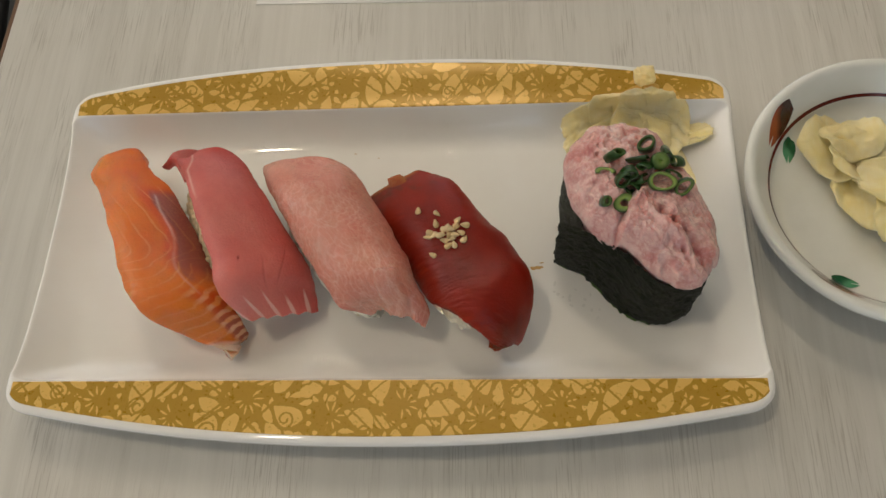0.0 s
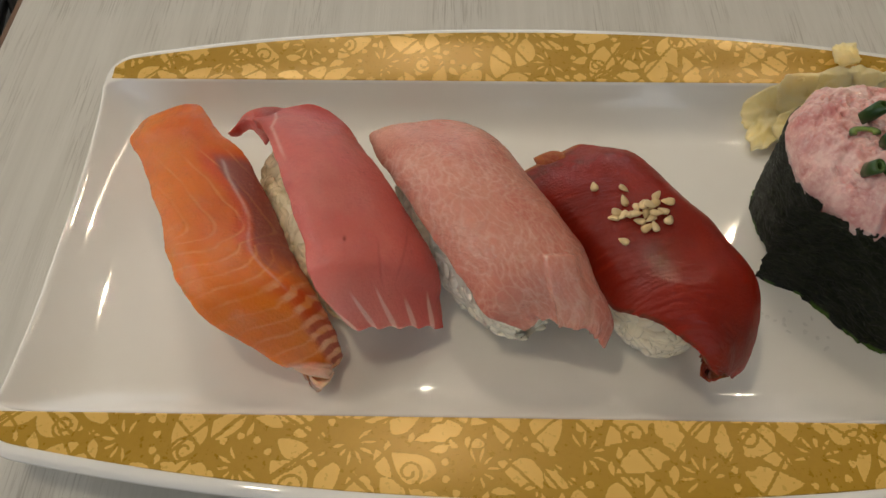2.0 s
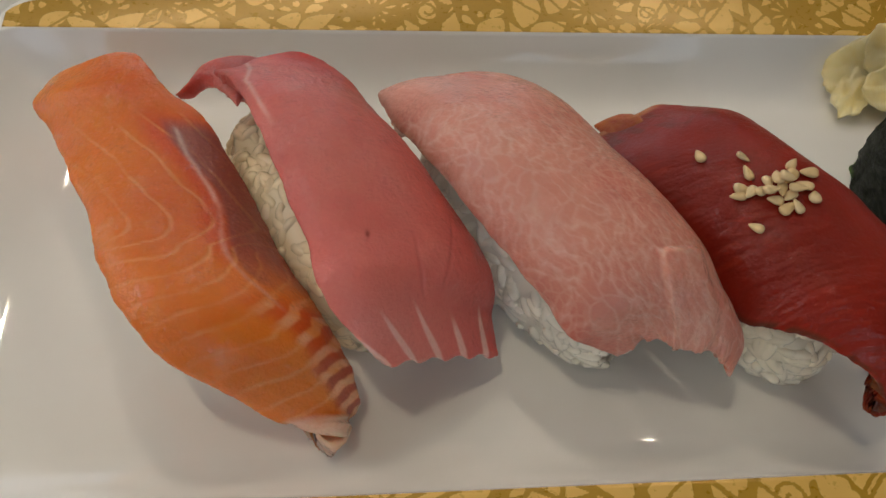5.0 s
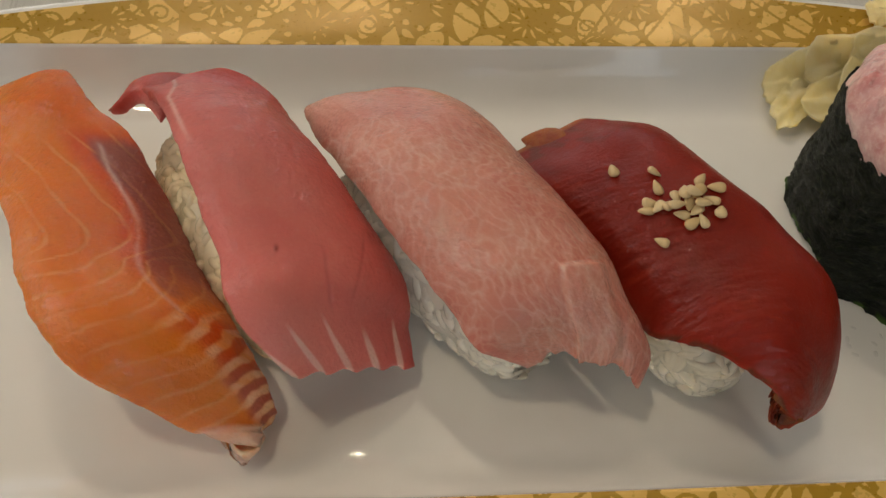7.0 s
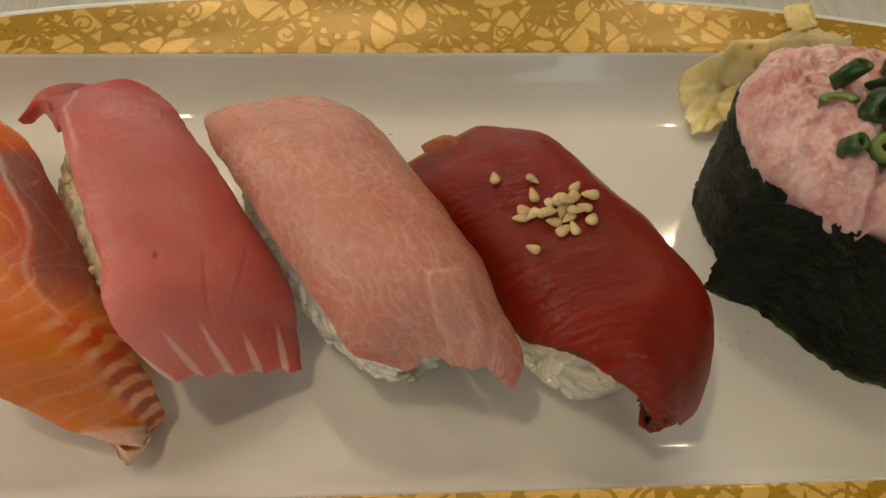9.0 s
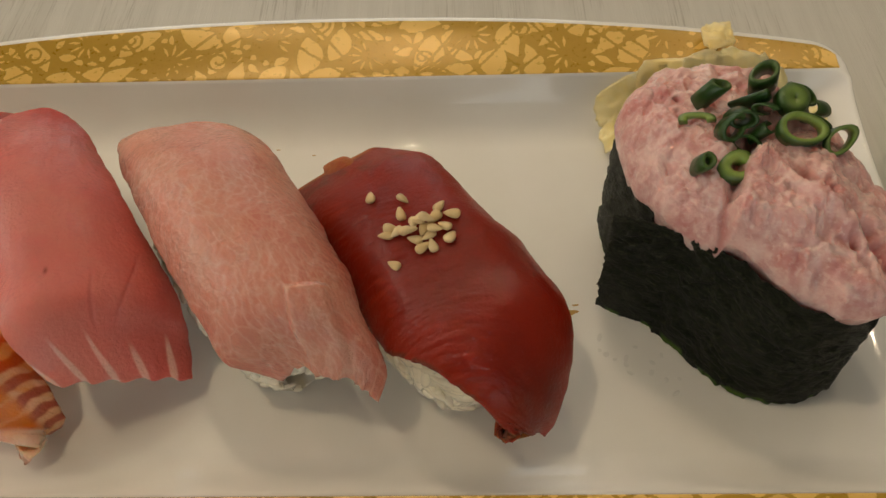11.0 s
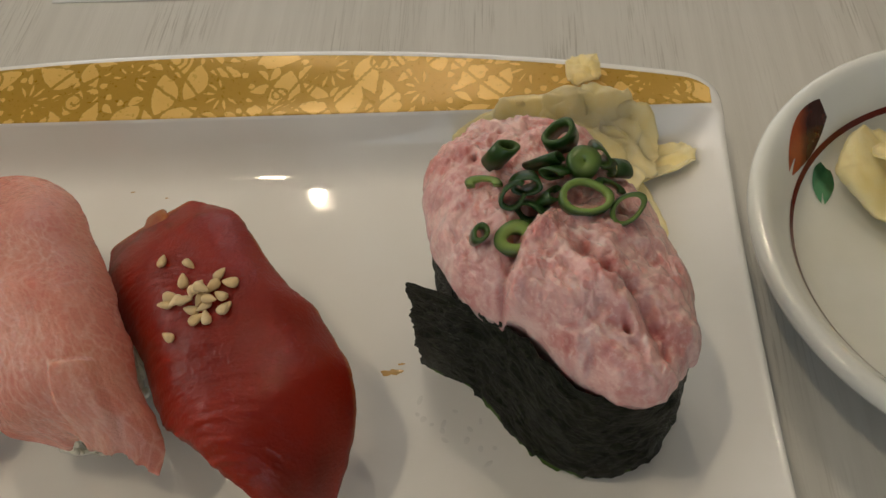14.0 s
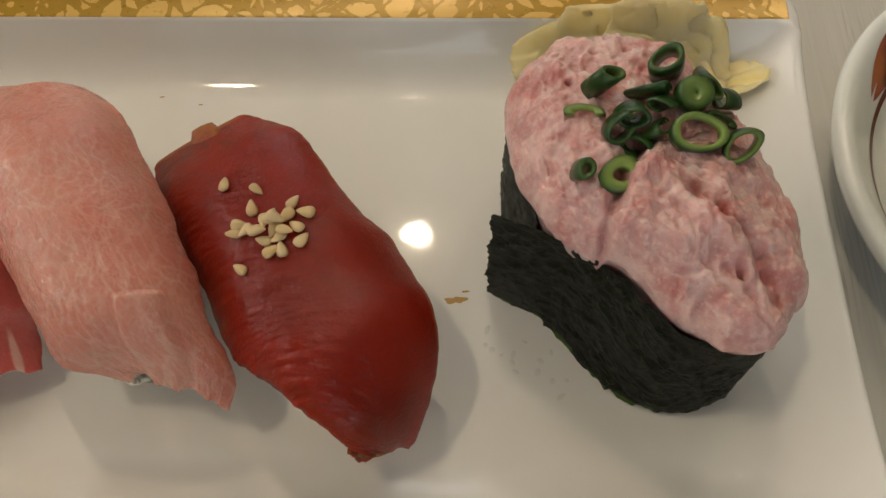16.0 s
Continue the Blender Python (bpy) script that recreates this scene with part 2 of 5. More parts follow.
def thing(name, x, y, z, label, category, group="", kind=""):
    """An Empty at a thing's base, in centimetres."""
    ob = new(name)
    ob.empty_display_size = 0.01
    ob.location = (x * CM, y * CM, z * CM)
    BASE[ob.name] = np.array([x, y, z], float)
    return tagged(ob, label, category, group, kind)


def mesh(name, verts, faces, mat, smooth=True, **layers):
    """A mesh from an array of centimetres and faces; layers are point attributes."""
    me = bpy.data.meshes.new(name)
    me.from_pydata((np.asarray(verts, float) * CM).tolist(), [], np.asarray(faces).tolist() if not isinstance(faces, list) else faces)
    for key, values in layers.items():
        me.attributes.new(key, "FLOAT", "POINT").data.foreach_set("value", np.asarray(values, np.float32).ravel())
    if smooth:
        me.polygons.foreach_set("use_smooth", [True] * len(me.polygons))
    me.materials.append(mat)
    me.update()
    return me


def part(name, verts, faces, mat, parent, label="", smooth=True, **layers):
    base = BASE[parent.name]
    ob = new(name, mesh(name, np.asarray(verts, float) - base, faces, mat, smooth, **layers))
    ob.parent = parent
    BASE[ob.name] = base
    return tagged(ob, label)


def single(name, verts, faces, mat, label, category, group="", kind="", smooth=True, **layers):
    """A thing of one mesh, with its origin at its lowest middle."""
    v = np.asarray(verts, float)
    base = np.array([v[:, 0].mean(), v[:, 1].mean(), v[:, 2].min()])
    ob = new(name, mesh(name, v - base, faces, mat, smooth, **layers))
    ob.location = base * CM
    BASE[ob.name] = base
    return tagged(ob, label, category, group, kind)


def quads(n, m, off=0, wrap_i=False, wrap_j=False, flip=False):
    i, j = np.meshgrid(np.arange(n if wrap_i else n - 1), np.arange(m if wrap_j else m - 1), indexing="ij")
    a, b = off + i * m + j, off + ((i + 1) % n) * m + j
    c, d = off + ((i + 1) % n) * m + (j + 1) % m, off + i * m + (j + 1) % m
    q = np.stack([a, b, c, d], -1).reshape(-1, 4)
    return q[:, ::-1] if flip else q


def shell(top, bottom):
    """A closed skin between two grids of points of one size."""
    n, m, _ = top.shape
    k = n * m
    ring = np.concatenate([np.arange(m), np.arange(1, n) * m + m - 1, (n - 1) * m + np.arange(m - 2, -1, -1), np.arange(n - 2, 0, -1) * m])
    nxt = np.roll(ring, -1)
    side = np.stack([ring, ring + k, nxt + k, nxt], -1)
    f = np.concatenate([quads(n, m), quads(n, m, k, flip=True), side[:, ::-1]])
    return np.concatenate([top.reshape(-1, 3), bottom.reshape(-1, 3)]), f


def vnoise(x, y, seed):
    """Smooth value noise of arrays, from 0 to 1."""
    r = np.random.RandomState(seed).rand(128, 128)
    xi, yi = np.floor(x).astype(int), np.floor(y).astype(int)
    fx, fy = x - xi, y - yi
    fx, fy = fx * fx * (3 - 2 * fx), fy * fy * (3 - 2 * fy)
    a, b, c, d = r[xi % 128, yi % 128], r[(xi + 1) % 128, yi % 128], r[xi % 128, (yi + 1) % 128], r[(xi + 1) % 128, (yi + 1) % 128]
    return (a * (1 - fx) + b * fx) * (1 - fy) + (c * (1 - fx) + d * fx) * fy


def fnoise(x, y, seed, octaves=4):
    out, amp = 0.0, 0.5
    for k in range(octaves):
        out = out + amp * vnoise(x * 2**k + 7.3 * k, y * 2**k + 3.1 * k, seed + k)
        amp *= 0.5
    return out / (1 - 0.5**octaves)


def cells(x, y, seed):
    """Distances to the nearest and second nearest of scattered points, one a unit cell."""
    r = np.random.RandomState(seed).rand(2, 64, 64)
    xi, yi = np.floor(x).astype(int), np.floor(y).astype(int)
    f1, f2 = np.full(x.shape, 9.0), np.full(x.shape, 9.0)
    for i in (-1, 0, 1):
        for j in (-1, 0, 1):
            a, b = xi + i, yi + j
            d = np.hypot(a + r[0, a % 64, b % 64] - x, b + r[1, a % 64, b % 64] - y)
            f1, f2 = np.minimum(f1, d), np.minimum(f2, np.maximum(f1, d))
    return f1, f2


def step(x, lo, hi):
    t = np.clip((x - lo) / (hi - lo), 0, 1)
    return t * t * (3 - 2 * t)


def spline(rows, n):
    """Catmull-Rom through the rows, n samples evenly along the path of their first six columns."""
    p = np.asarray(rows, float)
    p = np.vstack([2 * p[0] - p[1], p, 2 * p[-1] - p[-2]])
    t = np.linspace(0, len(p) - 3 - 1e-9, 12 * len(p))

    def at(t):
        i = np.floor(t).astype(int)
        f = (t - i)[:, None]
        a, b, c, d = p[i], p[i + 1], p[i + 2], p[i + 3]
        return 0.5 * (2 * b + (c - a) * f + (2 * a - 5 * b + 4 * c - d) * f**2 + (3 * b - a - 3 * c + d) * f**3)

    q = at(t)
    mid = (q[:, :3] + q[:, 3:6]) / 2 if p.shape[1] >= 6 else q[:, :3]
    run = np.r_[0, np.cumsum(np.linalg.norm(np.diff(mid, axis=0), axis=1))]
    return at(np.interp(np.linspace(0, run[-1], n), run, t)), run[-1]


def normals(g):
    du, dv = np.gradient(g, axis=0), np.gradient(g, axis=1)
    n = np.cross(du, dv)
    return n / (np.linalg.norm(n, axis=-1, keepdims=True) + 1e-12)


def box(x0, y0, z0, x1, y1, z1, bevel=0.0):
    bm = bmesh.new()
    bmesh.ops.create_cube(bm, size=1)
    for v in bm.verts:
        v.co = ((x0 + x1) / 2 + v.co.x * (x1 - x0), (y0 + y1) / 2 + v.co.y * (y1 - y0), (z0 + z1) / 2 + v.co.z * (z1 - z0))
    if bevel:
        bmesh.ops.bevel(bm, geom=bm.edges[:], offset=bevel, segments=3, affect="EDGES", profile=0.5)
    bm.verts.index_update()
    verts, faces = np.array([v.co[:] for v in bm.verts]), [[v.index for v in f.verts] for f in bm.faces]
    bm.free()
    return verts, faces


def lathe(profile, n=96, cx=0.0, cy=0.0):
    """A turned body from (radius, z) pairs; the first and last radius may be 0."""
    p = np.asarray(profile, float)
    a = np.linspace(0, 2 * np.pi, n, endpoint=False)
    g = np.stack([cx + p[:, None, 0] * np.cos(a), cy + p[:, None, 0] * np.sin(a), p[:, None, 1] + 0 * a], -1)
    return g.reshape(-1, 3), quads(len(p), n, wrap_j=True)


# ---- the room ----
def room():
    for name, b, mat in (
        ("floor", (-230, -260, -76, 260, 320, -72), FLOOR),
        ("ceiling", (-230, -260, 190, 260, 320, 194), CEIL),
        ("wall_east", (260, -260, -72, 266, 320, 190), WALL),
    ):
        single(name, *box(*b), mat, "", "", kind="structure", smooth=False)
    # the unseen south wall, with an opening made up for the fill lamp
    south = thing("wall_south", 0, -263, -72, "", "", kind="structure")
    for b in ((-230, -266, -72, -100, -260, 190), (120, -266, -72, 260, -260, 190), (-100, -266, -72, 120, -260, 5), (-100, -266, 145, 120, -260, 190)):
        part("wall_panel", *box(*b), WALL, south, smooth=False)
    north = thing("wall_north", 15, 323, -72, "", "", kind="structure")
    for b in ((-230, 320, -72, -180, 326, 190), (60, 320, -72, 260, 326, 190), (-180, 320, -72, 60, 326, 25), (-180, 320, 165, 60, 326, 190)):
        part("wall_panel", *box(*b), WALL, north, smooth=False)
    west = thing("wall_west", -233, 30, -72, "", "", kind="structure")
    for b in ((-236, -260, -72, -230, -85, 190), (-236, 145, -72, -230, 320, 190), (-236, -85, -72, -230, 145, 25), (-236, -85, 165, -230, 145, 190)):
        part("wall_panel", *box(*b), WALL, west, smooth=False)


def glowing(name, color, strength):
    m, t, b = material(name)
    b.inputs["Emission Color"].default_value = (*color, 1)
    b.inputs["Emission Strength"].default_value = strength
    return m


def ceiling_lamps():
    glow, panel_glow = glowing("lamp_diffuser", (1.0, 0.84, 0.62), 1300), glowing("panel_diffuser", (1.0, 0.83, 0.60), 110)
    x, y = LAMPS[0][0] * 100, LAMPS[0][1] * 100
    first = thing("ceiling_lamp", x, y, 186, "small round warm ceiling lamp", "lamp", "ceiling lamps")
    part("frame", *lathe([(5, 190), (5, 188.5), (3, 188), (2.0, 189)], 32, x, y), CEIL, first)
    part("diffuser", *lathe([(0, 188.4), (1.8, 188.6), (1.8, 189.6), (0, 189.6)], 32, x, y), glow, first)
    for lx, ly in LAMPS[1:]:
        copy_thing(first, pose(lx, ly, 1.86))
    x, y = PANEL[0] * 100, PANEL[1] * 100
    first = thing("ceiling_panel_lamp", x, y, 186, "rectangular warm white ceiling lamp", "lamp")
    part("frame", *box(x - 5.5, y - 12, 188.6, x + 5.5, y + 12, 190, 0.3), CEIL, first, smooth=False)
    part("diffuser", *box(x - 4, y - 10, 187.8, x + 4, y + 10, 188.6), panel_glow, first, smooth=False)


def table():
    t = thing("table", 30, 10, -72, "whitewashed wood-grain dining table with a brown edge", "table")
    v, f = box(-18.4, -55, -2.4, 90, 75, 0, 0.12)
    part("tabletop", v, f, WOOD, t, smooth=False)
    part("edge_band", *box(-18.62, -54.9, -2.5, -18.43, 74.9, -0.1, 0.03), EDGE, t, "brown edge banding", smooth=False)
    for x, y in ((-12, -48), (-12, 68), (84, -48), (84, 68)):
        part("leg", *box(x - 2.5, y - 2.5, -72, x + 2.5, y + 2.5, -2.4, 0.2), BLACK, t, smooth=False)


def tube(points, r, n=12):
    """A round bar along points."""
    p, _ = spline(points, max(24, 8 * len(points)))
    d = np.gradient(p, axis=0)
    d /= np.linalg.norm(d, axis=1, keepdims=True)
    a = np.cross(d, (0.31, 0.17, 0.93))
    a /= np.linalg.norm(a, axis=1, keepdims=True)
    b = np.cross(d, a)
    w = np.linspace(0, 2 * np.pi, n, endpoint=False)
    g = p[:, None] + r * (np.cos(w)[None, :, None] * a[:, None] + np.sin(w)[None, :, None] * b[:, None])
    v, f = g.reshape(-1, 3), quads(len(p), n, wrap_j=True).tolist()
    return v, f + [list(range(n))[::-1], list(range(len(v) - n, len(v)))]


def chair():
    c = thing("chair", -62, 64, -72, "black metal chair with splayed legs beside the table", "chair")
    part("seat", *box(-92, 52, -27, -56, 92, -23, 1.2), BLACK, c, smooth=False)
    part("backrest", *box(-96, 52, 2, -92, 92, 18, 1.2), BLACK, c, smooth=False)
    for y in (55, 89):
        part("back_post", *tube([(-90, y, -25), (-93, y, -10), (-94.5, y, 6)], 1.4), BLACK, c)
    for x, y, dx, dy in ((-58, 74, 0, 0), (-60, 89, 4, 5), (-88, 57, -4, -5), (-88, 87, -4, 5)):
        part("leg", *tube([(x, y, -26), (x + dx / 2, y + dy / 2, -50), (x + dx, y + dy, -72)], 1.5), BLACK, c)
    part("brace", *tube([(-54.2, 46, -46), (-55.6, 57.3, -45.4), (-57.9, 73.5, -45)], 1.1), BLACK, c)
    part("brace", *tube([(-45.5, 51, -46), (-51.2, 60.5, -45.4), (-57.9, 73.5, -45)], 1.1), BLACK, c)


# ---- the menu ----
def writing(name, text, size, x, y, parent, mat, align="CENTER"):
    data = bpy.data.curves.new(name, "FONT")
    data.body, data.size, data.align_x, data.align_y, data.extrude = text, size * CM, align, "BOTTOM_BASELINE", 0.00002
    data.materials.append(mat)
    ob = new(name, data)
    ob.parent = parent
    ob.location = (x * CM, y * CM, 0.00046)
    return ob


def menu():
    m = new("menu_sheet")
    m.empty_display_size = 0.01
    m.matrix_world = pose(-0.069, 0.1247, 0, 0, 0, -1.6)
    BASE[m.name] = np.zeros(3)
    tagged(m, "laminated white menu sheet with black print lying on the table", "menu")
    part("sheet", *box(0, 0, 0.005, 29.7, 21, 0.035, 0.01), PAPER, m, smooth=False)

    def bar(x0, y0, x1, y1, mat, label="", name="printed_line"):
        part(name, *box(x0, y0, 0.033, x1, y1, 0.042), mat, m, label, smooth=False)

    bar(2.85, 0.92, 3.55, 5.5, NAVY, "navy printed block", "printed_block")
    bar(3.68, 0.92, 12.35, 0.97, NAVY)
    bar(3.68, 0.97, 3.72, 5.5, NAVY)
    bar(12.31, 0.97, 12.35, 5.5, NAVY)
    writing("printed_text", "（ぶり・炙りぶり塩レモン・ぶりとろ）", 0.52, 8.0, 1.12, m, INK)
    v, f = box(14.6, 1.5, 0.033, 17.85, 5.5, 0.042, 0.0)
    part("printed_photo", v, f, INK, m, "dark food photo", smooth=False)
    bar(17.9, 0.62, 23.6, 0.70, INK)
    bar(23.52, 0.70, 23.6, 4.0, INK)
    writing("printed_text", "ぶり握り", 0.62, 18.0, 0.82, m, INK, "LEFT")
    writing("printed_text", "一貫300円", 0.50, 21.4, 0.82, m, INK, "LEFT")


# ---- the plate ----
PX, PY0 = 13.05, -0.28         # half length of the plate, and the middle of its depth
PXC = -0.11                    # the middle of its length
FLOOR_Z = 0.5


def plate_depth(x):
    """Half depth of the plate at x: bowed long edges and rounded corners."""
    a = np.abs(x) / PX
    y = 7.72 - 1.28 * a**2.1
    r = 0.75
    d = np.clip((np.abs(x) - (PX - r)) / r, 0, 1)
    return y - r * 0.85 * (1 - np.sqrt(1 - d * d))


def plate_top(x, y):
    """Height of the upper face: flat floor, rising walls, raised bands along the long sides."""
    v = np.abs(y - PY0)
    band = 1.76
    t = np.clip((v - 4.2) / (5.6 - 4.2), 0, 1)
    wall = (band - FLOOR_Z) * (0.78 * t**2.0 + 0.22 * t**6)
    side_h = 0.72 + 0.54 * np.clip(v / 5.6, 0, 1) ** 3
    s = np.clip((np.abs(x) - (PX - 2.3)) / 2.3, 0, 1)
    side = side_h * s**2.3
    z = FLOOR_Z + np.minimum((wall**2.6 + side**2.6) ** (1 / 2.6), band - FLOOR_Z)
    return np.where(v > 5.6, band + np.where(y > PY0, 0.25, 0.07) * step(v, 5.6, 7.6), z)


def plate():
    p = thing("sushi_plate", 0, PY0, 0, "white porcelain rectangular plate with gold floral bands", "plate")
    xs = PX * np.sin(np.linspace(-1, 1, 260) * np.pi / 2) * 0.5 + PX * np.linspace(-1, 1, 260) * 0.5
    half = plate_depth(xs)
    inner = np.concatenate([np.linspace(-5.6, -3.9, 40), np.linspace(-3.9, 3.9, 30)[1:-1], np.linspace(3.9, 5.6, 40)])
    outer = np.linspace(0, 1, 16)[1:]
    Y = np.array([np.concatenate([-5.6 - (h - 5.6) * outer[::-1], inner, 5.6 + (h - 5.6) * outer]) for h in half]) + PY0
    X = xs[:, None] + 0 * Y
    v = np.abs(Y - PY0)
    edge = np.minimum(half[:, None] - v, PX - np.abs(X))
    Z = plate_top(X, Y) - 0.03 * (1 - step(edge, 0, 0.10)) - np.where((v > 5.62) & (edge > 0.2), 0.03, 0)
    top = np.stack([X + PXC, Y, Z], -1)
    n, m = X.shape
    ring = np.concatenate([np.arange(m), np.arange(1, n) * m + m - 1, (n - 1) * m + np.arange(m - 2, -1, -1), np.arange(n - 2, 0, -1) * m])
    rim = top.reshape(-1, 3)[ring]
    tang = np.roll(rim, -1, 0) - np.roll(rim, 1, 0)
    out = np.stack([-tang[:, 1], tang[:, 0]], -1)
    out = out / np.linalg.norm(out, axis=1, keepdims=True)
    out *= np.sign((out * (rim[:, :2] - (PXC, PY0))).sum(1).mean())
    # the rounded lip, a short upright skirt, then the underside drawing in to the foot
    rows = [rim]
    for o, dz in ((0.05, -0.02), (0.10, -0.08), (0.12, -0.16), (0.11, -0.30), (0.05, -0.50), (-0.18, -0.74), (-0.7, -0.98), (-1.5, -1.2)):
        r = rim.copy()
        r[:, :2] += out * o
        r[:, 2] = np.maximum(r[:, 2] + dz * np.clip((rim[:, 2] - 0.3) / 1.45, 0.3, 1), 0.2)
        rows.append(r)
    for k, z in ((0.72, 0.14), (0.70, 0.0), (0.66, 0.0), (0.64, 0.16), (0.0, 0.2)):
        r = rim.copy()
        r[:, :2] = (PXC, PY0) + (rim[:, :2] - (PXC, PY0)) * k
        r[:, 2] = z
        rows.append(r)
    K = len(ring)
    low = np.concatenate(rows[1:])
    first = n * m
    faces = [quads(n, m)]
    idx = [ring] + [first + K * i + np.arange(K) for i in range(len(rows) - 1)]
    for a, b in zip(idx, idx[1:]):
        faces.append(np.stack([a, np.roll(a, -1), np.roll(b, -1), b], -1))
    part("body", np.concatenate([top.reshape(-1, 3), low]), np.concatenate(faces), PORCELAIN, p)
    for side in (-1, 1):
        gold_band(p, side)


def motif_field(n, m, w, seed):
    """Floral arabesque over a strip of n x m cells of w centimetres: 1 on leaves and petals, 0 between them."""
    rng = np.random.RandomState(seed)
    field = np.zeros((n, m), np.float32)
    taken = np.zeros((n, m), bool)
    W, H = n * w, m * w

    def window(cx, cy, r):
        i0, i1 = max(0, int((cx - r) / w)), min(n, int((cx + r) / w) + 1)
        j0, j1 = max(0, int((cy - r) / w)), min(m, int((cy + r) / w) + 1)
        gx, gy = np.meshgrid((np.arange(i0, i1) + 0.5) * w - cx, (np.arange(j0, j1) + 0.5) * w - cy, indexing="ij")
        return slice(i0, i1), slice(j0, j1), gx, gy

    def leaf(cx, cy, ln, wd, ang, kind):
        si, sj, gx, gy = window(cx, cy, ln * 1.2)
        if gx.size == 0:
            return
        a, b = gx * np.cos(ang) + gy * np.sin(ang), -gx * np.sin(ang) + gy * np.cos(ang)
        b = b - 0.35 * (a / ln) ** 2 * wd * (1 if kind % 2 else -1)
        t = np.clip((a / ln + 1) / 2, 0, 1)
        wid = wd * np.sin(np.pi * t) ** 0.7 * (0.55 + 0.75 * t if kind < 4 else 1)
        if kind == 2:
            wid = wid * (0.72 + 0.28 * np.abs(np.sin(t * 11)))
        d = np.where(np.abs(a) < ln, wid - np.abs(b), -1)
        here = d > 0
        if taken[si, sj][here].mean() > 0.02 if here.any() else True:
            return
        if kind in (1, 3) and wd > 0.2:
            # a notched outer edge
            d = d - 0.10 * np.clip(np.sin(t * 16), 0, 1) * (b > 0) * step(t, 0.45, 0.6)
        field[si, sj] = np.maximum(field[si, sj], np.clip(d / 0.05 * 0.5 + 0.5, 0, 1) * here)
        grown = d > -0.03
        taken[si, sj] |= grown & (np.abs(a) < ln * 1.08)

    # bursts of slivers
    for k in range(int(W / 2.6) + 1):
        cx, cy = 0.9 + 2.6 * k + rng.uniform(-0.2, 0.2), H * (0.35 if k % 2 else 0.62) + rng.uniform(-0.1, 0.1)
        turn = rng.uniform(0, 6.28)
        for j in range(7):
            ang = turn + j * 0.62
            leaf(cx + 0.36 * math.cos(ang), cy + 0.36 * math.sin(ang), 0.19, 0.045, ang, 5)
        taken_r = window(cx, cy, 0.52)
        taken[taken_r[0], taken_r[1]] |= np.hypot(taken_r[2], taken_r[3]) < 0.50
        # berries beside each burst
        for j in range(4):
            ang = turn + 3.6 + j * 0.55
            leaf(cx + 0.75 * math.cos(ang), cy + 0.75 * math.sin(ang), 0.10, 0.10, ang, 4)
    for size, tries in ((0.62, 1100), (0.50, 1500), (0.38, 1800), (0.26, 1600), (0.17, 900)):
        for _ in range(tries):
            leaf(rng.uniform(0, W), rng.uniform(-0.1, H + 0.1), size * rng.uniform(0.85, 1.15), size * rng.uniform(0.42, 0.70), rng.uniform(0, 6.28), rng.randint(0, 5) if size > 0.15 else 4)
    # thin stems winding through
    gx, gy = np.meshgrid(np.arange(n) * w, np.arange(m) * w, indexing="ij")
    for k in range(5):
        ph, f = rng.uniform(0, 6.28), rng.uniform(0.6, 1.1)
        d = np.abs(gy - H * (0.5 + 0.6 * np.sin(gx * f + ph + 0.5 * np.sin(gx * 0.37)))) / np.sqrt(1 + (0.6 * H * f * np.cos(gx * f + ph)) ** 2)
        field = np.where(d < 0.042, 0, field)
    # tendrils that curl off the stems
    for k in range(int(W / 2.6)):
        cx, cy, hand, turn = 2.0 + 2.6 * k + rng.uniform(-0.3, 0.3), rng.uniform(0.3, H - 0.3), rng.choice((-1, 1)), rng.uniform(0, 6.28)
        si, sj, ax, ay = window(cx, cy, 0.62)
        rr, th = np.hypot(ax, ay), (hand * np.arctan2(ay, ax) + turn) % (2 * np.pi)
        coil = np.minimum(np.abs(rr - 0.07 - 0.030 * th), np.abs(rr - 0.07 - 0.030 * (th + 2 * np.pi)) + 9 * (th > 3.6))
        field[si, sj] = np.where(coil < 0.036, 0, field[si, sj])
    return field


def gold_band(parent, side):
    n, m = 1000, 84
    u = np.linspace(-1, 1, n)
    xs = u * (PX - 0.16)
    lo = 5.6 + 0 * xs
    hi = np.maximum(plate_depth(xs) - 0.17, lo + 0.01)
    t = np.linspace(0, 1, m)
    v = lo[:, None] + (hi - lo)[:, None] * t
    X, Y = xs[:, None] + 0 * v, PY0 + side * v
    Z = plate_top(X, Y) + 0.012
    Z = np.where(v < 5.63, Z - 0.008, Z)
    w = 0.0262
    field = motif_field(int(2 * PX / w) + 2, int(2.2 / w), w, 5 if side > 0 else 9)
    i = ((X + PX) / w).astype(int).clip(0, field.shape[0] - 1)
    j = ((v - 5.6) / w).astype(int).clip(0, field.shape[1] - 1)
    top = np.stack([X + PXC, Y, Z], -1)
    verts, faces = shell(top, top - (0, 0, 0.03)) if side > 0 else shell(top[:, ::-1], top[:, ::-1] - (0, 0, 0.03))
    f = field[i, j] if side > 0 else field[i, j][:, ::-1]
    part("gold_band", verts, faces, GOLD, parent, "gold floral transfer band", motif=np.concatenate([f.ravel(), f.ravel()]))


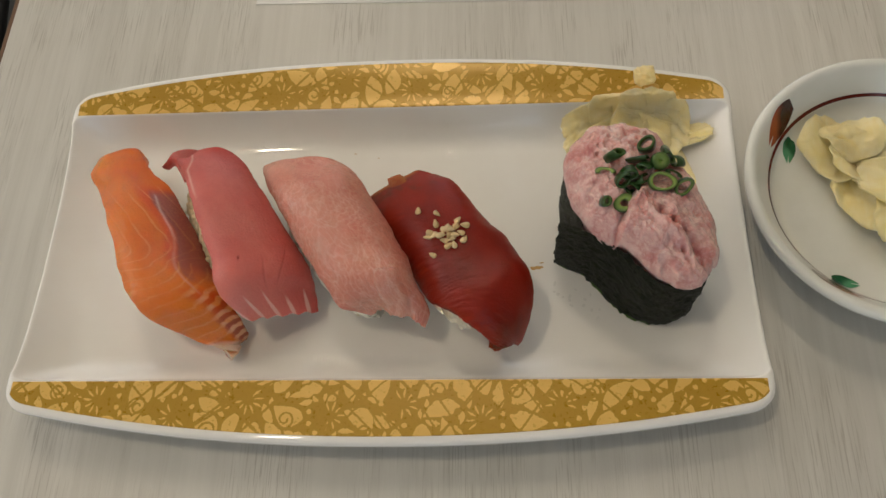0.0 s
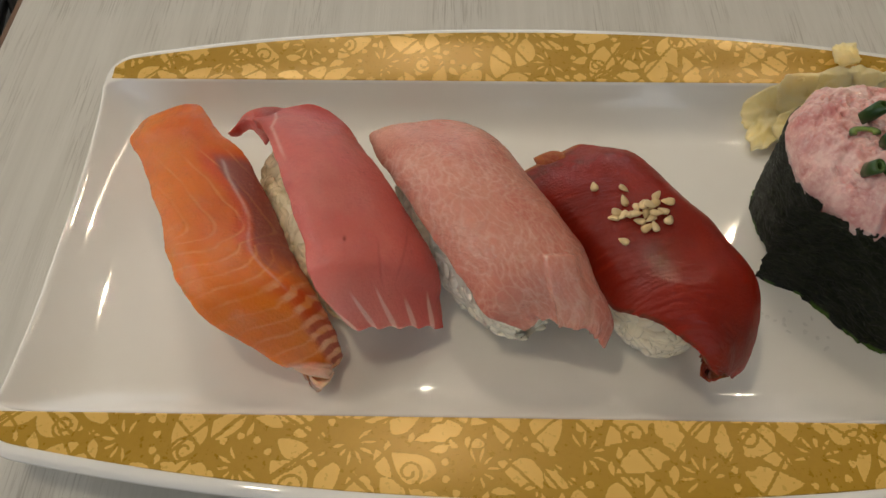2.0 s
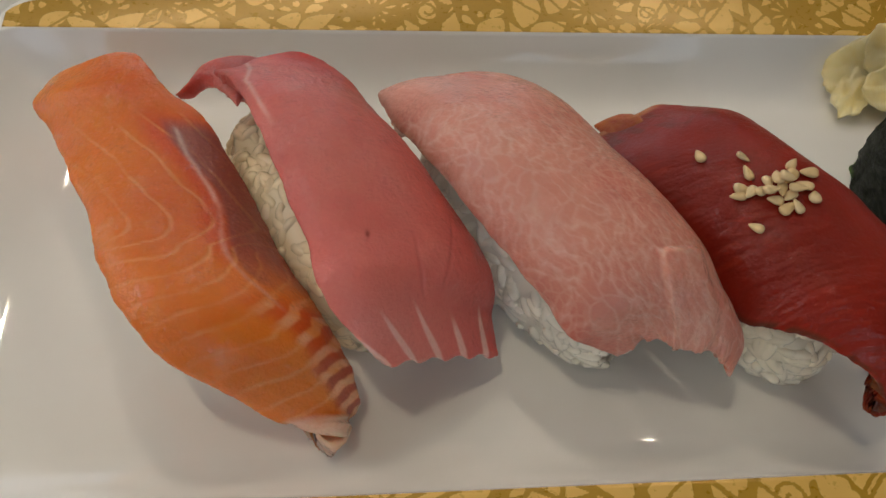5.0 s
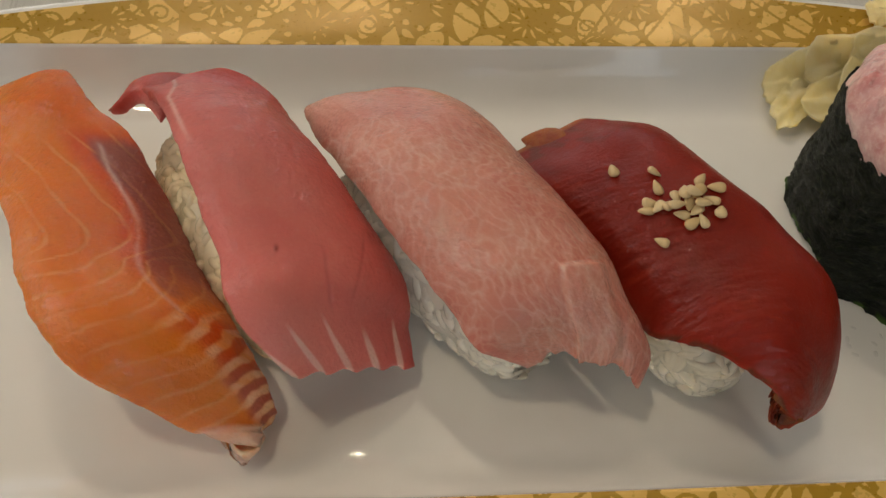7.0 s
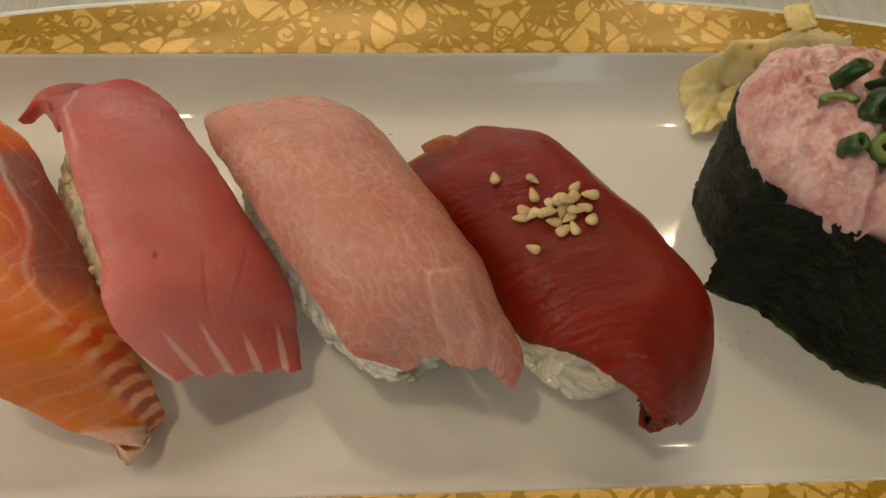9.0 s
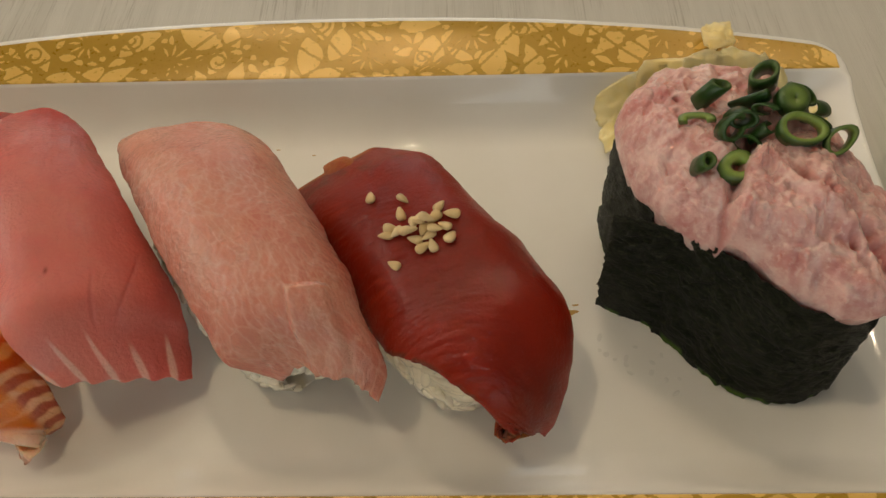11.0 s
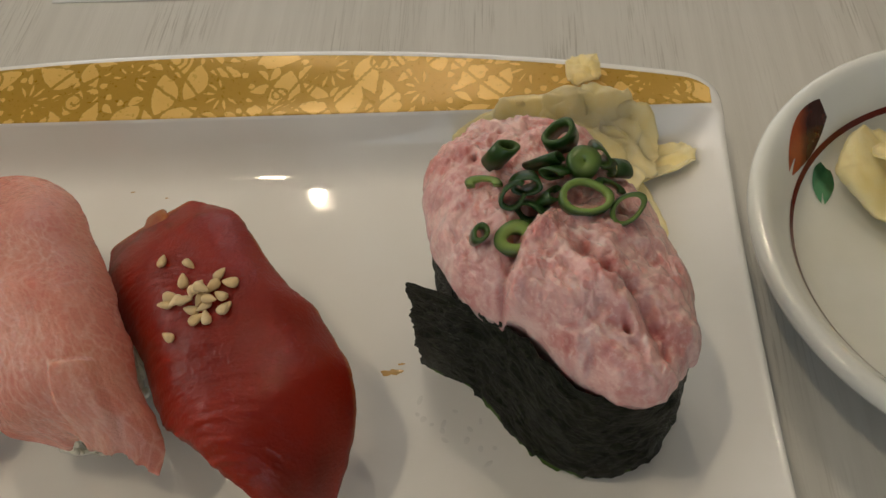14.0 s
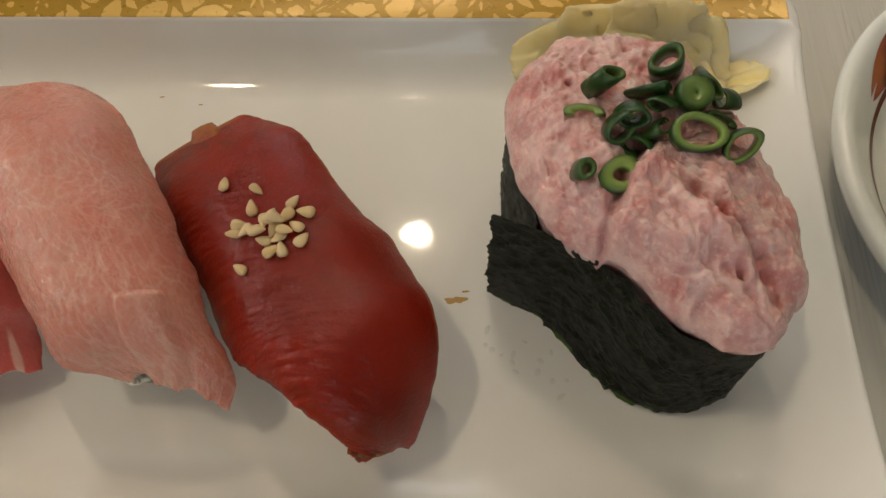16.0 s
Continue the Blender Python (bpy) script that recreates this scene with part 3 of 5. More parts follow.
# ---- nigiri ----
def slab(stations, nS, nU, power=3.3, drape=True, draw=0.25, drop=1.0):
    """The upper face of a draped slice: a grid of points, with its length coordinate in cm and 0..1 across."""
    rows = np.array(stations, float)
    if drape:
        back = ((rows[0, :2] + rows[0, 3:5]) - (rows[1, :2] + rows[1, 3:5]))
        back = back / np.linalg.norm(back)
        extra = []
        for d, dz, c in ((0.62, 1.6, 0.3), (0.50, 0.75, 0.6), (0.28, 0.22, 0.9)):
            r = rows[0].copy()
            r[0:2] += back * d
            r[3:5] += back * d
            mid = (r[0:3] + r[3:6]) / 2
            r[0:3], r[3:6] = mid + (r[0:3] - mid) * (1 - draw * d), mid + (r[3:6] - mid) * (1 - draw * d)
            r[[2, 5]] = np.maximum(r[[2, 5]] - dz * drop, 0.75)
            r[6] *= c
            extra.append(r)
        rows = np.vstack([extra, rows])
    q, length = spline(rows, nS)
    u = (1 - np.cos(np.linspace(0, np.pi, nU))) / 2 * 0.45 + np.linspace(0, 1, nU) * 0.55
    L, R, c = q[:, None, 0:3], q[:, None, 3:6], 0.96 * q[:, None, 6:7]
    g = L * (1 - u[:, None]) + R * u[:, None]
    g = g + np.concatenate([0 * g[..., :2], c * (1 - np.abs(2 * u[:, None] - 1) ** power)], -1)
    S = np.linspace(0, length, nS)[:, None] + 0 * u
    far = np.array(stations[0], float)
    start = S[np.abs(q[:, :6] - far[:6]).sum(1).argmin(), 0] - 0.3
    return g, S - start, u + 0 * S, length - start


def closed_slice(g, thick, rnd=0.45):
    """A slice with body under its upper face, thinning round towards its edges."""
    n = normals(g)
    n = n if n[..., 2].mean() > 0 else -n
    ni, nj = g.shape[:2]
    width = np.linalg.norm(g[:, -1] - g[:, 0], axis=1)[:, None]
    length = np.linalg.norm(np.diff(g[:, nj // 2], axis=0), axis=1).sum()
    u, s = np.linspace(0, 1, nj)[None], np.linspace(0, 1, ni)[:, None]
    d = np.minimum(np.minimum(u, 1 - u) * width, np.minimum(s, 1 - s) * length)
    t = thick * (0.42 + 0.58 * np.sqrt(np.clip(1 - (1 - np.clip(d / rnd, 0, 1)) ** 2, 0, 1)))
    top = g - n * (0.05 * (1 - np.sqrt(np.clip(1 - (1 - np.clip(d / 0.16, 0, 1)) ** 2, 0, 1))))[..., None]
    across = (g[:, -1] - g[:, 0]) / (width + 1e-9)
    run = np.linspace(0, length, ni)
    for col, sign, q in ((0, -1, 301), (-1, 1, 302)):
        near = np.exp(-np.abs(u - (0 if col == 0 else 1)) * width / 0.22)
        rag = 0.11 * (fnoise(run * 2.2 + width.mean() * 7, 0 * run, q, 4) - 0.5)
        shift = (sign * rag)[:, None, None] * near[..., None] * across[:, None]
        g, top = g + shift, top + shift
    low = g - n * t[..., None]
    low[..., 2] = np.maximum(low[..., 2], FLOOR_Z + 0.01)
    top[..., 2] = np.maximum(top[..., 2], low[..., 2] + 0.02)
    if np.cross(g[1, 0] - g[0, 0], g[0, 1] - g[0, 0])[2] < 0:
        return top, low, True
    return top, low, False


def topping(name, g, thick, mat, parent, label, tone, fat, dark, pale=None):
    top, low, flip = closed_slice(g, thick)
    v, f = shell(top, low)
    two = lambda a: np.concatenate([a.ravel(), a.ravel()])
    return part(name, v, f[:, ::-1] if flip else f, mat, parent, label, tone=two(tone), fat=two(fat), dark=two(dark), pale=two(0 * tone if pale is None else pale))


def rice(parent, seed, a, b, r, height, yellow=None):
    """A pressed block of rice from a to b, r wide to each side: one skin raised into the backs of its grains."""
    a, b = np.array(a, float), np.array(b, float)
    d = (b - a) / np.linalg.norm(b - a)
    side = np.array([-d[1], d[0]])
    n, m = 170, 190
    t = -np.cos(np.linspace(0, np.pi, n)) * 0.5 + np.linspace(-1, 1, n) * 0.5
    end = (1 - np.clip(np.abs(t), 0, 0.999) ** 3.2) ** 0.42
    end[0] = end[-1] = 0.01
    w = np.linspace(0, 2 * np.pi, m, endpoint=False)
    cw, sw = np.sign(np.cos(w)) * np.abs(np.cos(w)) ** 0.7, np.sign(np.sin(w)) * np.abs(np.sin(w)) ** 0.7
    mid = (a + b) / 2 + t[:, None] * (b - a) / 2
    top = FLOOR_Z + (height - FLOOR_Z) * (0.45 + 0.55 * end)
    grid = np.empty((n, m, 3))
    grid[..., :2] = mid[:, None] + (r * end)[:, None, None] * cw[None, :, None] * side
    grid[..., 2] = ((FLOOR_Z + 0.02 + top) / 2)[:, None] + ((top - FLOOR_Z - 0.02) / 2)[:, None] * sw
    out = grid - grid.mean(1, keepdims=True)
    out[..., :2] += t[:, None, None] ** 5 * d * 0.8
    out /= np.linalg.norm(out, axis=-1, keepdims=True) + 1e-9
    p, q, h = grid[..., 0] + 30, grid[..., 1] + 30, grid[..., 2] + 30
    raised = step(end, 0.05, 0.35)[:, None] * 0.22 * (fnoise(p * 1.2 + h, q * 1.2 + h, seed + 5, 3) - 0.5)
    grid = grid + out * (raised - 0.03)[..., None]
    grid[..., 2] = np.maximum(grid[..., 2], FLOOR_Z + 0.012)
    core = grid[::5, ::5]
    V = [core.reshape(-1, 3)]
    n2, m2 = core.shape[:2]
    faces = quads(n2, m2, wrap_j=True).tolist() + [list(range(m2))[::-1], list(range((n2 - 1) * m2, n2 * m2))]
    # whole grains pressed into the block, lying along its skin
    rng = np.random.RandomState(seed)
    lat, lon = np.linspace(0, np.pi, 7), np.linspace(0, 2 * np.pi, 8, endpoint=False)
    grain_body = np.stack([-np.cos(lat)[:, None] * 0.27 + 0 * lon, 0.115 * np.sin(lat)[:, None] ** 0.75 * np.cos(lon), 0.10 * np.sin(lat)[:, None] ** 0.75 * np.sin(lon)], -1).reshape(-1, 3)
    grain_faces = quads(7, 8, wrap_j=True, flip=True)
    lo = np.linalg.norm(np.diff(grid, axis=0), axis=-1)
    weight = lo * np.linalg.norm(grid - np.roll(grid, 1, 1), axis=-1)[:-1]
    weight = weight * (grid[:-1, :, 2] > FLOOR_Z + 0.05)
    picks = rng.choice(weight.size, 760, p=(weight / weight.sum()).ravel())
    off = len(V[0])
    for k in picks:
        ci, cj = divmod(int(k), m)
        nrm = out[ci, cj]
        tan = np.cross(nrm, rng.normal(size=3))
        tan /= np.linalg.norm(tan)
        tan = tan + nrm * rng.uniform(-0.3, 0.3)
        tan /= np.linalg.norm(tan)
        bi = np.cross(nrm, tan)
        bi /= np.linalg.norm(bi)
        ax = np.stack([tan, bi, np.cross(tan, bi)])
        gv = grid[ci, cj] + nrm * rng.uniform(-0.08, -0.03) + (grain_body * rng.uniform(0.9, 1.2)) @ ax
        gv[:, 2] = np.maximum(gv[:, 2], FLOOR_Z + 0.012)
        V.append(gv)
        faces.extend((grain_faces + off).tolist())
        off += len(gv)
    V = np.concatenate(V)
    return tagged(part("rice", V, faces, RICE, parent, "vinegared white rice grains", dark=np.zeros(len(V)) if yellow is None else yellow(V)), kind="stuff")


SALMON_ROWS = [
    (-11.41, 2.54, 2.41, -9.24, 2.46, 3.45, 0.26),
    (-11.46, 1.89, 2.64, -8.60, 1.58, 3.43, 0.32),
    (-10.84, 1.00, 2.70, -7.83, 0.89, 3.28, 0.32),
    (-10.19, -0.30, 2.93, -7.22, -0.09, 2.86, 0.38),
    (-9.69, -1.34, 3.06, -6.73, -0.91, 2.43, 0.53),
    (-9.44, -2.20, 2.96, -6.19, -1.93, 2.24, 0.71),
    (-8.82, -3.24, 2.93, -5.75, -2.65, 2.14, 0.77),
    (-8.16, -3.90, 2.68, -5.45, -3.07, 1.97, 0.78),
    (-7.38, -4.27, 2.27, -5.22, -3.49, 1.66, 0.67),
    (-6.61, -4.45, 1.55, -5.07, -3.79, 1.12, 0.44),
    (-6.02, -4.61, 1.24, -5.06, -3.94, 0.84, 0.30),
    (-5.31, -4.67, 1.11, -5.30, -4.21, 0.69, 0.16),
]


def salmon_nigiri():
    t = thing("salmon_nigiri", -8.5, -0.8, FLOOR_Z, "salmon nigiri with orange marbled flesh on the plate", "sushi", "nigiri on the plate")
    g, S, U, L = slab(SALMON_ROWS, 330, 150)
    n = normals(g)
    n = n if n[..., 2].mean() > 0 else -n
    width = np.linalg.norm(g[:, -1] - g[:, 0], axis=1)[:, None]
    a, b = U * width, S
    warp, fine = fnoise(a * 0.9, b * 0.9, 21) - 0.5, fnoise(a * 3.2, b * 3.2, 22) - 0.5
    # growth lines of fat: chevrons in the upper half, arcs round a point on the back below
    low = step(b, 4.8, 5.6)
    du = (U - 0.28) / 0.32
    rr = (1 - low) * (du + 0.36 * (5.2 - b)) + low * np.hypot(np.where(du < 0, 0.75 * du, du), b - 5.2) + 0.30 * warp + 0.05 * fine
    ph = (rr + 0.02) / (0.36 + 0.36 * (1 - low))
    k = ph % 1
    thin = 0.050 + 0.018 * low
    line = np.where(k > 0.5, 1 - k, k)
    soft = step(fnoise(a * 1.7, b * 1.7, 33), 0.25, 0.6)
    fat = (1 - step(line, thin * 0.4, thin * 1.7)) * (0.25 + 0.50 * soft) + 0.10 * np.exp(-3.0 * k) * low
    fat = fat * step(b, 1.9, 2.7) * (0.75 + 0.25 * low) * (0.35 + 0.65 * step(U, 0.03, 0.2))
    blotch = np.exp(-(((U - 0.10) / 0.08) ** 2 + ((b - 4.96) / 0.14) ** 2)) + 0.8 * np.exp(-(((U - 0.17) / 0.06) ** 2 + ((b - 6.4) / 0.32) ** 2))
    fat = np.maximum(fat, 0.6 * blotch * step(fine, -0.15, 0.15))
    bound = 0.69 + 0.05 * np.sin(b * 1.9) + 0.05 * warp
    strip = step(U - bound, 0.0, 0.06) * step(b, 2.2, 2.7) * (1 - step(b + 2.0 * warp, 6.2, 7.2))
    blush = step(U - bound, -0.16, 0.0) * step(b, 1.8, 2.8) * (1 - step(b, 5.4, 6.4))
    seam = np.exp(-(((U - 0.74 - 0.05 * warp) / 0.018) ** 2)) * step(b, 2.3, 2.7) * (1 - step(b, 4.2, 4.9)) + 0.7 * np.exp(-(((U - bound) / 0.016) ** 2)) * step(b, 4.2, 5.0) * (1 - step(b, 6.8, 7.4))
    seam = seam * step(fnoise(a * 2, b * 2, 36), 0.25, 0.5)
    belly = step(U + 0.30 * warp, 0.50, 0.70) * step(b, 6.5, 7.4)
    wide = 1 - step(line, 0.14, 0.30)
    tip = step(b + 0.5 * warp + 0.55 * np.maximum(0.55 - U, 0), L - 0.42, L - 0.22) * (1 - 0.8 * step(U, 0.62, 0.80))
    red = belly * (1 - wide)
    fat = np.clip(np.maximum(fat * (1 - 0.7 * strip), 0.8 * belly * wide), 0, 1)
    pale = np.clip(np.maximum.reduce([0.48 * seam, 0.40 * belly * wide * soft, 0.95 * tip * (0.75 + 0.8 * fine)]), 0, 1)
    dark = np.clip(0.88 * strip * (1 - 0.5 * soft * step(b, 5.2, 6.4)) + 0.55 * red * step(b, 7.6, 8.6), 0, 1) * (1 - tip)
    tone = np.clip(0.12 + 0.9 * red + 0.75 * blush + 0.5 * warp + 0.30 * step(U, 0.25, 0.7) * (1 - low), 0, 1)
    g = g + n * ((fnoise(a * 0.7, b * 0.7, 51, 2) - 0.5) * 0.13 + 0.40 * tip * (fnoise(a * 2.6, b * 2.6, 53, 2) - 0.35) - 0.008 * (1 - step(line, 0.0, 0.12)) * step(b, 2.2, 3) + 0.016 * (fnoise(a * 7, b * 3, 52) - 0.5))[..., None]
    dark = np.maximum(dark, np.exp(-(((g[..., 0] + 7.50) / 0.045) ** 2 + ((g[..., 1] + 0.17) / 0.05) ** 2)) * 1.6).clip(0, 1)
    topping("topping", g, 0.75, SALMON, t, "orange salmon slice with pale fat lines", tone, fat, dark, pale)
    rice(t, 3, (-10.0, 1.9), (-7.0, -2.9), 1.15, 2.55)


TUNA_ROWS = [
    (-7.83, 2.06, 3.44, -6.05, 2.42, 3.60, 0.05),
    (-7.46, 1.58, 3.79, -5.27, 1.94, 3.46, 0.10),
    (-7.05, 0.54, 3.91, -4.67, 1.10, 3.26, 0.41),
    (-6.64, -0.41, 3.86, -3.99, 0.00, 3.19, 0.48),
    (-6.32, -1.26, 3.61, -3.37, -0.90, 2.86, 0.56),
    (-5.99, -2.09, 3.37, -2.86, -1.65, 2.56, 0.56),
    (-5.75, -2.93, 3.32, -2.55, -2.24, 2.09, 0.63),
    (-5.30, -3.56, 3.01, -2.56, -2.55, 1.45, 0.53),
    (-4.62, -4.00, 2.51, -2.48, -3.16, 1.22, 0.05),
]


def tuna_nigiri():
    t = thing("medium_fatty_tuna_nigiri", -5.3, -0.2, FLOOR_Z, "pink medium-fatty tuna nigiri with white-striped end", "sushi", "nigiri on the plate")
    g, S, U, L = slab(TUNA_ROWS, 300, 150, draw=1.2, drop=0.5)
    n = normals(g)
    n = n if n[..., 2].mean() > 0 else -n
    a, b = U * 3.0, S
    warp = fnoise(a, b * 0.6, 61) - 0.5
    # white sinew wedges at the near end, narrowing up the slice
    k = (U + 0.03 * warp + 0.05 * (L - b) * (0.6 - U) - 0.225) / 0.213 + 0.5
    rise = step(b, L - 0.85, L - 0.1)
    stripe = 1 - step(np.abs((k % 1) - 0.5), 0.02 + 0.07 * rise, 0.06 + 0.12 * rise)
    reach = 0.35 * np.sin(np.floor(k) * 2.3)
    pale = 0.75 * stripe * step(b + 0.4 * reach, L - 0.85, L - 0.5)
    veil = 0.30 * step(fnoise(a * 0.8, b * 0.5, 64), 0.42, 0.7) * (1 - step(U, 0.55, 0.9)) * step(b, 2.0, 4.0)
    lines = (1 - step(np.abs(U - 0.57 + 0.06 * (b - 5.4) + 0.04 * warp), 0.0, 0.016)) * step(b, 5.2, 5.7) * (1 - step(b, 6.4, 6.8)) + (1 - step(np.abs(U - 0.88 + 0.16 * (b - 4.9)), 0.0, 0.016)) * step(b, 4.7, 5.2) * (1 - step(b, 6.2, 6.6))
    seam = np.exp(-(((U - 0.10 - 0.24 * np.clip(1.4 - b, 0, 1.4)) / 0.02) ** 2)) * (1 - step(b, 2.3, 3.0)) * 0.7
    # besides the veil, wet sheen at the near left is coloured in as fat
    fat = np.clip(np.maximum(veil, 0.5 * step(b, L - 2.2, L - 0.4) * (1 - step(U, 0.2, 0.75))), 0, 1)
    pale = np.clip(np.maximum(pale, 0.7 * seam), 0, 1)
    dark = np.clip(0.22 * lines + 0.35 * step(U, 0.92, 1.0) + 0.5 * (1 - step(U, 0.02, 0.12)) * (1 - step(b, 1.2, 2.4)), 0, 1)
    # right side deepened in colour, as shade on the side away from the light
    tone = np.clip(0.55 * step(U, 0.45, 0.95) + 0.45 * (1 - step(b, 0.8, 2.6)) + 0.6 * warp, 0, 1)
    g = g + n * ((fnoise(a * 0.6, b * 0.6, 65, 2) - 0.5) * 0.12 + 0.012 * (fnoise(a * 8, b * 2.5, 66) - 0.5) - 0.02 * lines)[..., None]
    g[-6:, :, 1] += (0.035 * np.sin(k * 2 * np.pi))[-6:] * np.linspace(0, 1, 6)[:, None]
    dark = np.maximum(dark, np.exp(-(((g[..., 0] + 4.92) / 0.035) ** 2 + ((g[..., 1] + 2.08) / 0.07) ** 2)) * 1.2).clip(0, 1)
    topping("topping", g, 0.6 - 0.38 * step(b, L - 1.6, L - 0.2), TUNA, t, "pink tuna slice with white sinew stripes", tone, fat, dark, pale)
    # the thin dark flap that curls off the far corner
    rows = [(-6.80, 2.40, 3.50, -7.30, 1.00, 3.60, 0.02), (-7.50, 2.54, 3.42, -7.64, 1.55, 3.38, 0.10), (-8.07, 2.52, 3.20, -7.99, 2.00, 3.02, 0.14), (-8.50, 2.32, 2.82, -8.33, 2.05, 2.70, 0.10), (-8.72, 2.24, 2.58, -8.62, 2.16, 2.50, 0.03)]
    f, s2, u2, _ = slab(rows, 40, 24, 2.0, False)
    f[..., 2] += 0.04 * (fnoise(u2 * 4, s2 * 4, 69) - 0.5)
    topping("flap", f, 0.22, TUNA, t, "dark red trimmed flap", 0.8 + 0 * s2, 0.3 * step(u2, 0.7, 1.0) + 0 * s2, 0.55 - 0.4 * step(s2, 0.6, 1.3))
    rice(t, 5, (-7.0, 2.3), (-4.6, -2.6), 1.30, 3.0, lambda v: 0.8 * (1 - step(v[:, 0] + 0.45 * v[:, 1], -6.9, -5.6)))


TORO_ROWS = [
    (-4.70, 1.89, 3.01, -1.86, 1.88, 3.42, 0.29),
    (-4.46, 1.22, 3.03, -1.04, 1.31, 3.36, 0.63),
    (-4.01, 0.40, 3.11, -0.46, 0.45, 3.36, 0.90),
    (-3.52, -0.48, 3.17, 0.07, -0.43, 3.25, 1.05),
    (-3.00, -1.34, 3.10, 0.53, -1.23, 3.26, 1.08),
    (-2.41, -2.20, 2.94, 0.89, -1.90, 3.23, 1.03),
    (-1.90, -2.96, 2.72, 1.15, -2.62, 3.06, 1.06),
    (-1.49, -3.53, 2.43, 1.45, -3.17, 2.68, 0.99),
    (-0.96, -3.53, 2.01, 1.61, -3.67, 2.32, 0.85),
    (-0.50, -3.55, 1.72, 1.46, -4.07, 1.88, 0.69),
]


def toro_nigiri():
    t = thing("fatty_tuna_nigiri", -1.6, -0.6, FLOOR_Z, "pale pink fatty tuna nigiri with fine marbling", "sushi", "nigiri on the plate")
    g, S, U, L = slab(TORO_ROWS, 330, 160, draw=0.95)
    n = normals(g)
    n = n if n[..., 2].mean() > 0 else -n
    a, b = U * 3.6, S
    warp, warp2 = fnoise(a * 1.2, b * 1.2, 71) - 0.5, fnoise(a * 1.2 + 9, b * 1.2, 72) - 0.5
    # a fine net of fat, its meshes drawn out along the slice
    along, over = b - 0.35 * a + 0.5 * warp, a + 0.30 * b + 0.5 * warp2
    c1, c2 = cells(over / 0.25 + 20 + 1.2 * warp2, along / 0.62 + 20 + 1.5 * warp, 73)
    d1, d2 = cells(over / 0.10 + 20, along / 0.22 + 20, 74)
    gate = step(fnoise(a * 0.9, b * 0.9, 75), 0.28, 0.62)
    fat = np.clip(0.42 * (1 - step(c2 - c1, 0.02, 0.26)) * (0.35 + 0.65 * gate) + 0.30 * (1 - step(d2 - d1, 0.05, 0.30)) * step(fnoise(a * 1.4 + 5, b * 1.4, 70), 0.35, 0.6) + 0.22 * gate, 0, 1)
    edge = np.minimum(U, 1 - U)
    fat = np.clip(np.maximum(fat, 0.45 * (1 - step(b, 0.8, 2.2)) * (1 - step(U, 0.3, 0.6))), 0, 1)
    tone = np.clip(0.7 * step(fnoise(a * 0.8, b * 0.8, 76), 0.4, 0.7) + 0.4 * (1 - step(edge, 0.0, 0.12)), 0, 1)
    dark = 0.5 * (1 - step(U, 0.0, 0.05)) * (1 - step(b, 2.0, 5.0)) + 0.35 * step(fnoise(a * 3, b * 1.4, 77), 0.72, 0.8) * step(b, 5, 6)
    # a shallow cut lifts a tongue of flesh near the tail
    tongue = step(U + 0.10 * (b - 5.9), 0.555, 0.585) * (1 - step(U + 0.06 * (b - 5.9), 0.76, 0.86)) * step(b + 0.1 * warp, 5.78, 5.90)
    g = g + n * ((fnoise(a * 0.7, b * 0.7, 78, 2) - 0.5) * 0.14 + 0.02 * (fnoise(a * 9, b * 4, 79) - 0.5) - 0.006 * fat + 0.10 * tongue)[..., None]
    rag = 0.26 * (fnoise(U * 11, 0 * U, 80) - 0.5)
    g[-14:, :, 1] += rag[-14:] * np.linspace(0, 1, 14)[:, None]
    topping("topping", g, 0.5 - 0.28 * step(b, L - 1.6, L - 0.2), TORO, t, "pale pink tuna slice with a net of fat", tone, np.clip(fat + 0.25 * tongue, 0, 1), dark)
    rice(t, 7, (-3.35, 1.6), (-0.15, -3.05), 1.32, 2.95)


AKAMI_ROWS = [
    (-0.75, 0.82, 2.20, 1.29, 1.63, 3.03, 0.08),
    (-0.46, -0.13, 2.33, 2.41, 0.93, 3.42, 0.51),
    (0.03, -0.94, 2.38, 3.15, 0.00, 3.45, 0.82),
    (0.63, -1.76, 2.46, 3.72, -0.77, 3.30, 1.04),
    (1.10, -2.66, 2.50, 4.26, -1.16, 3.03, 1.17),
    (1.57, -3.40, 2.60, 4.70, -1.68, 2.82, 1.16),
    (2.12, -3.81, 2.93, 5.13, -2.65, 2.78, 1.00),
    (2.68, -4.20, 3.07, 5.22, -3.34, 2.46, 0.83),
    (3.35, -4.62, 2.88, 5.01, -4.06, 2.09, 0.59),
    (3.69, -4.84, 2.48, 4.80, -4.49, 1.72, 0.35),
    (4.05, -4.89, 2.06, 4.64, -4.54, 1.15, 0.13),
]


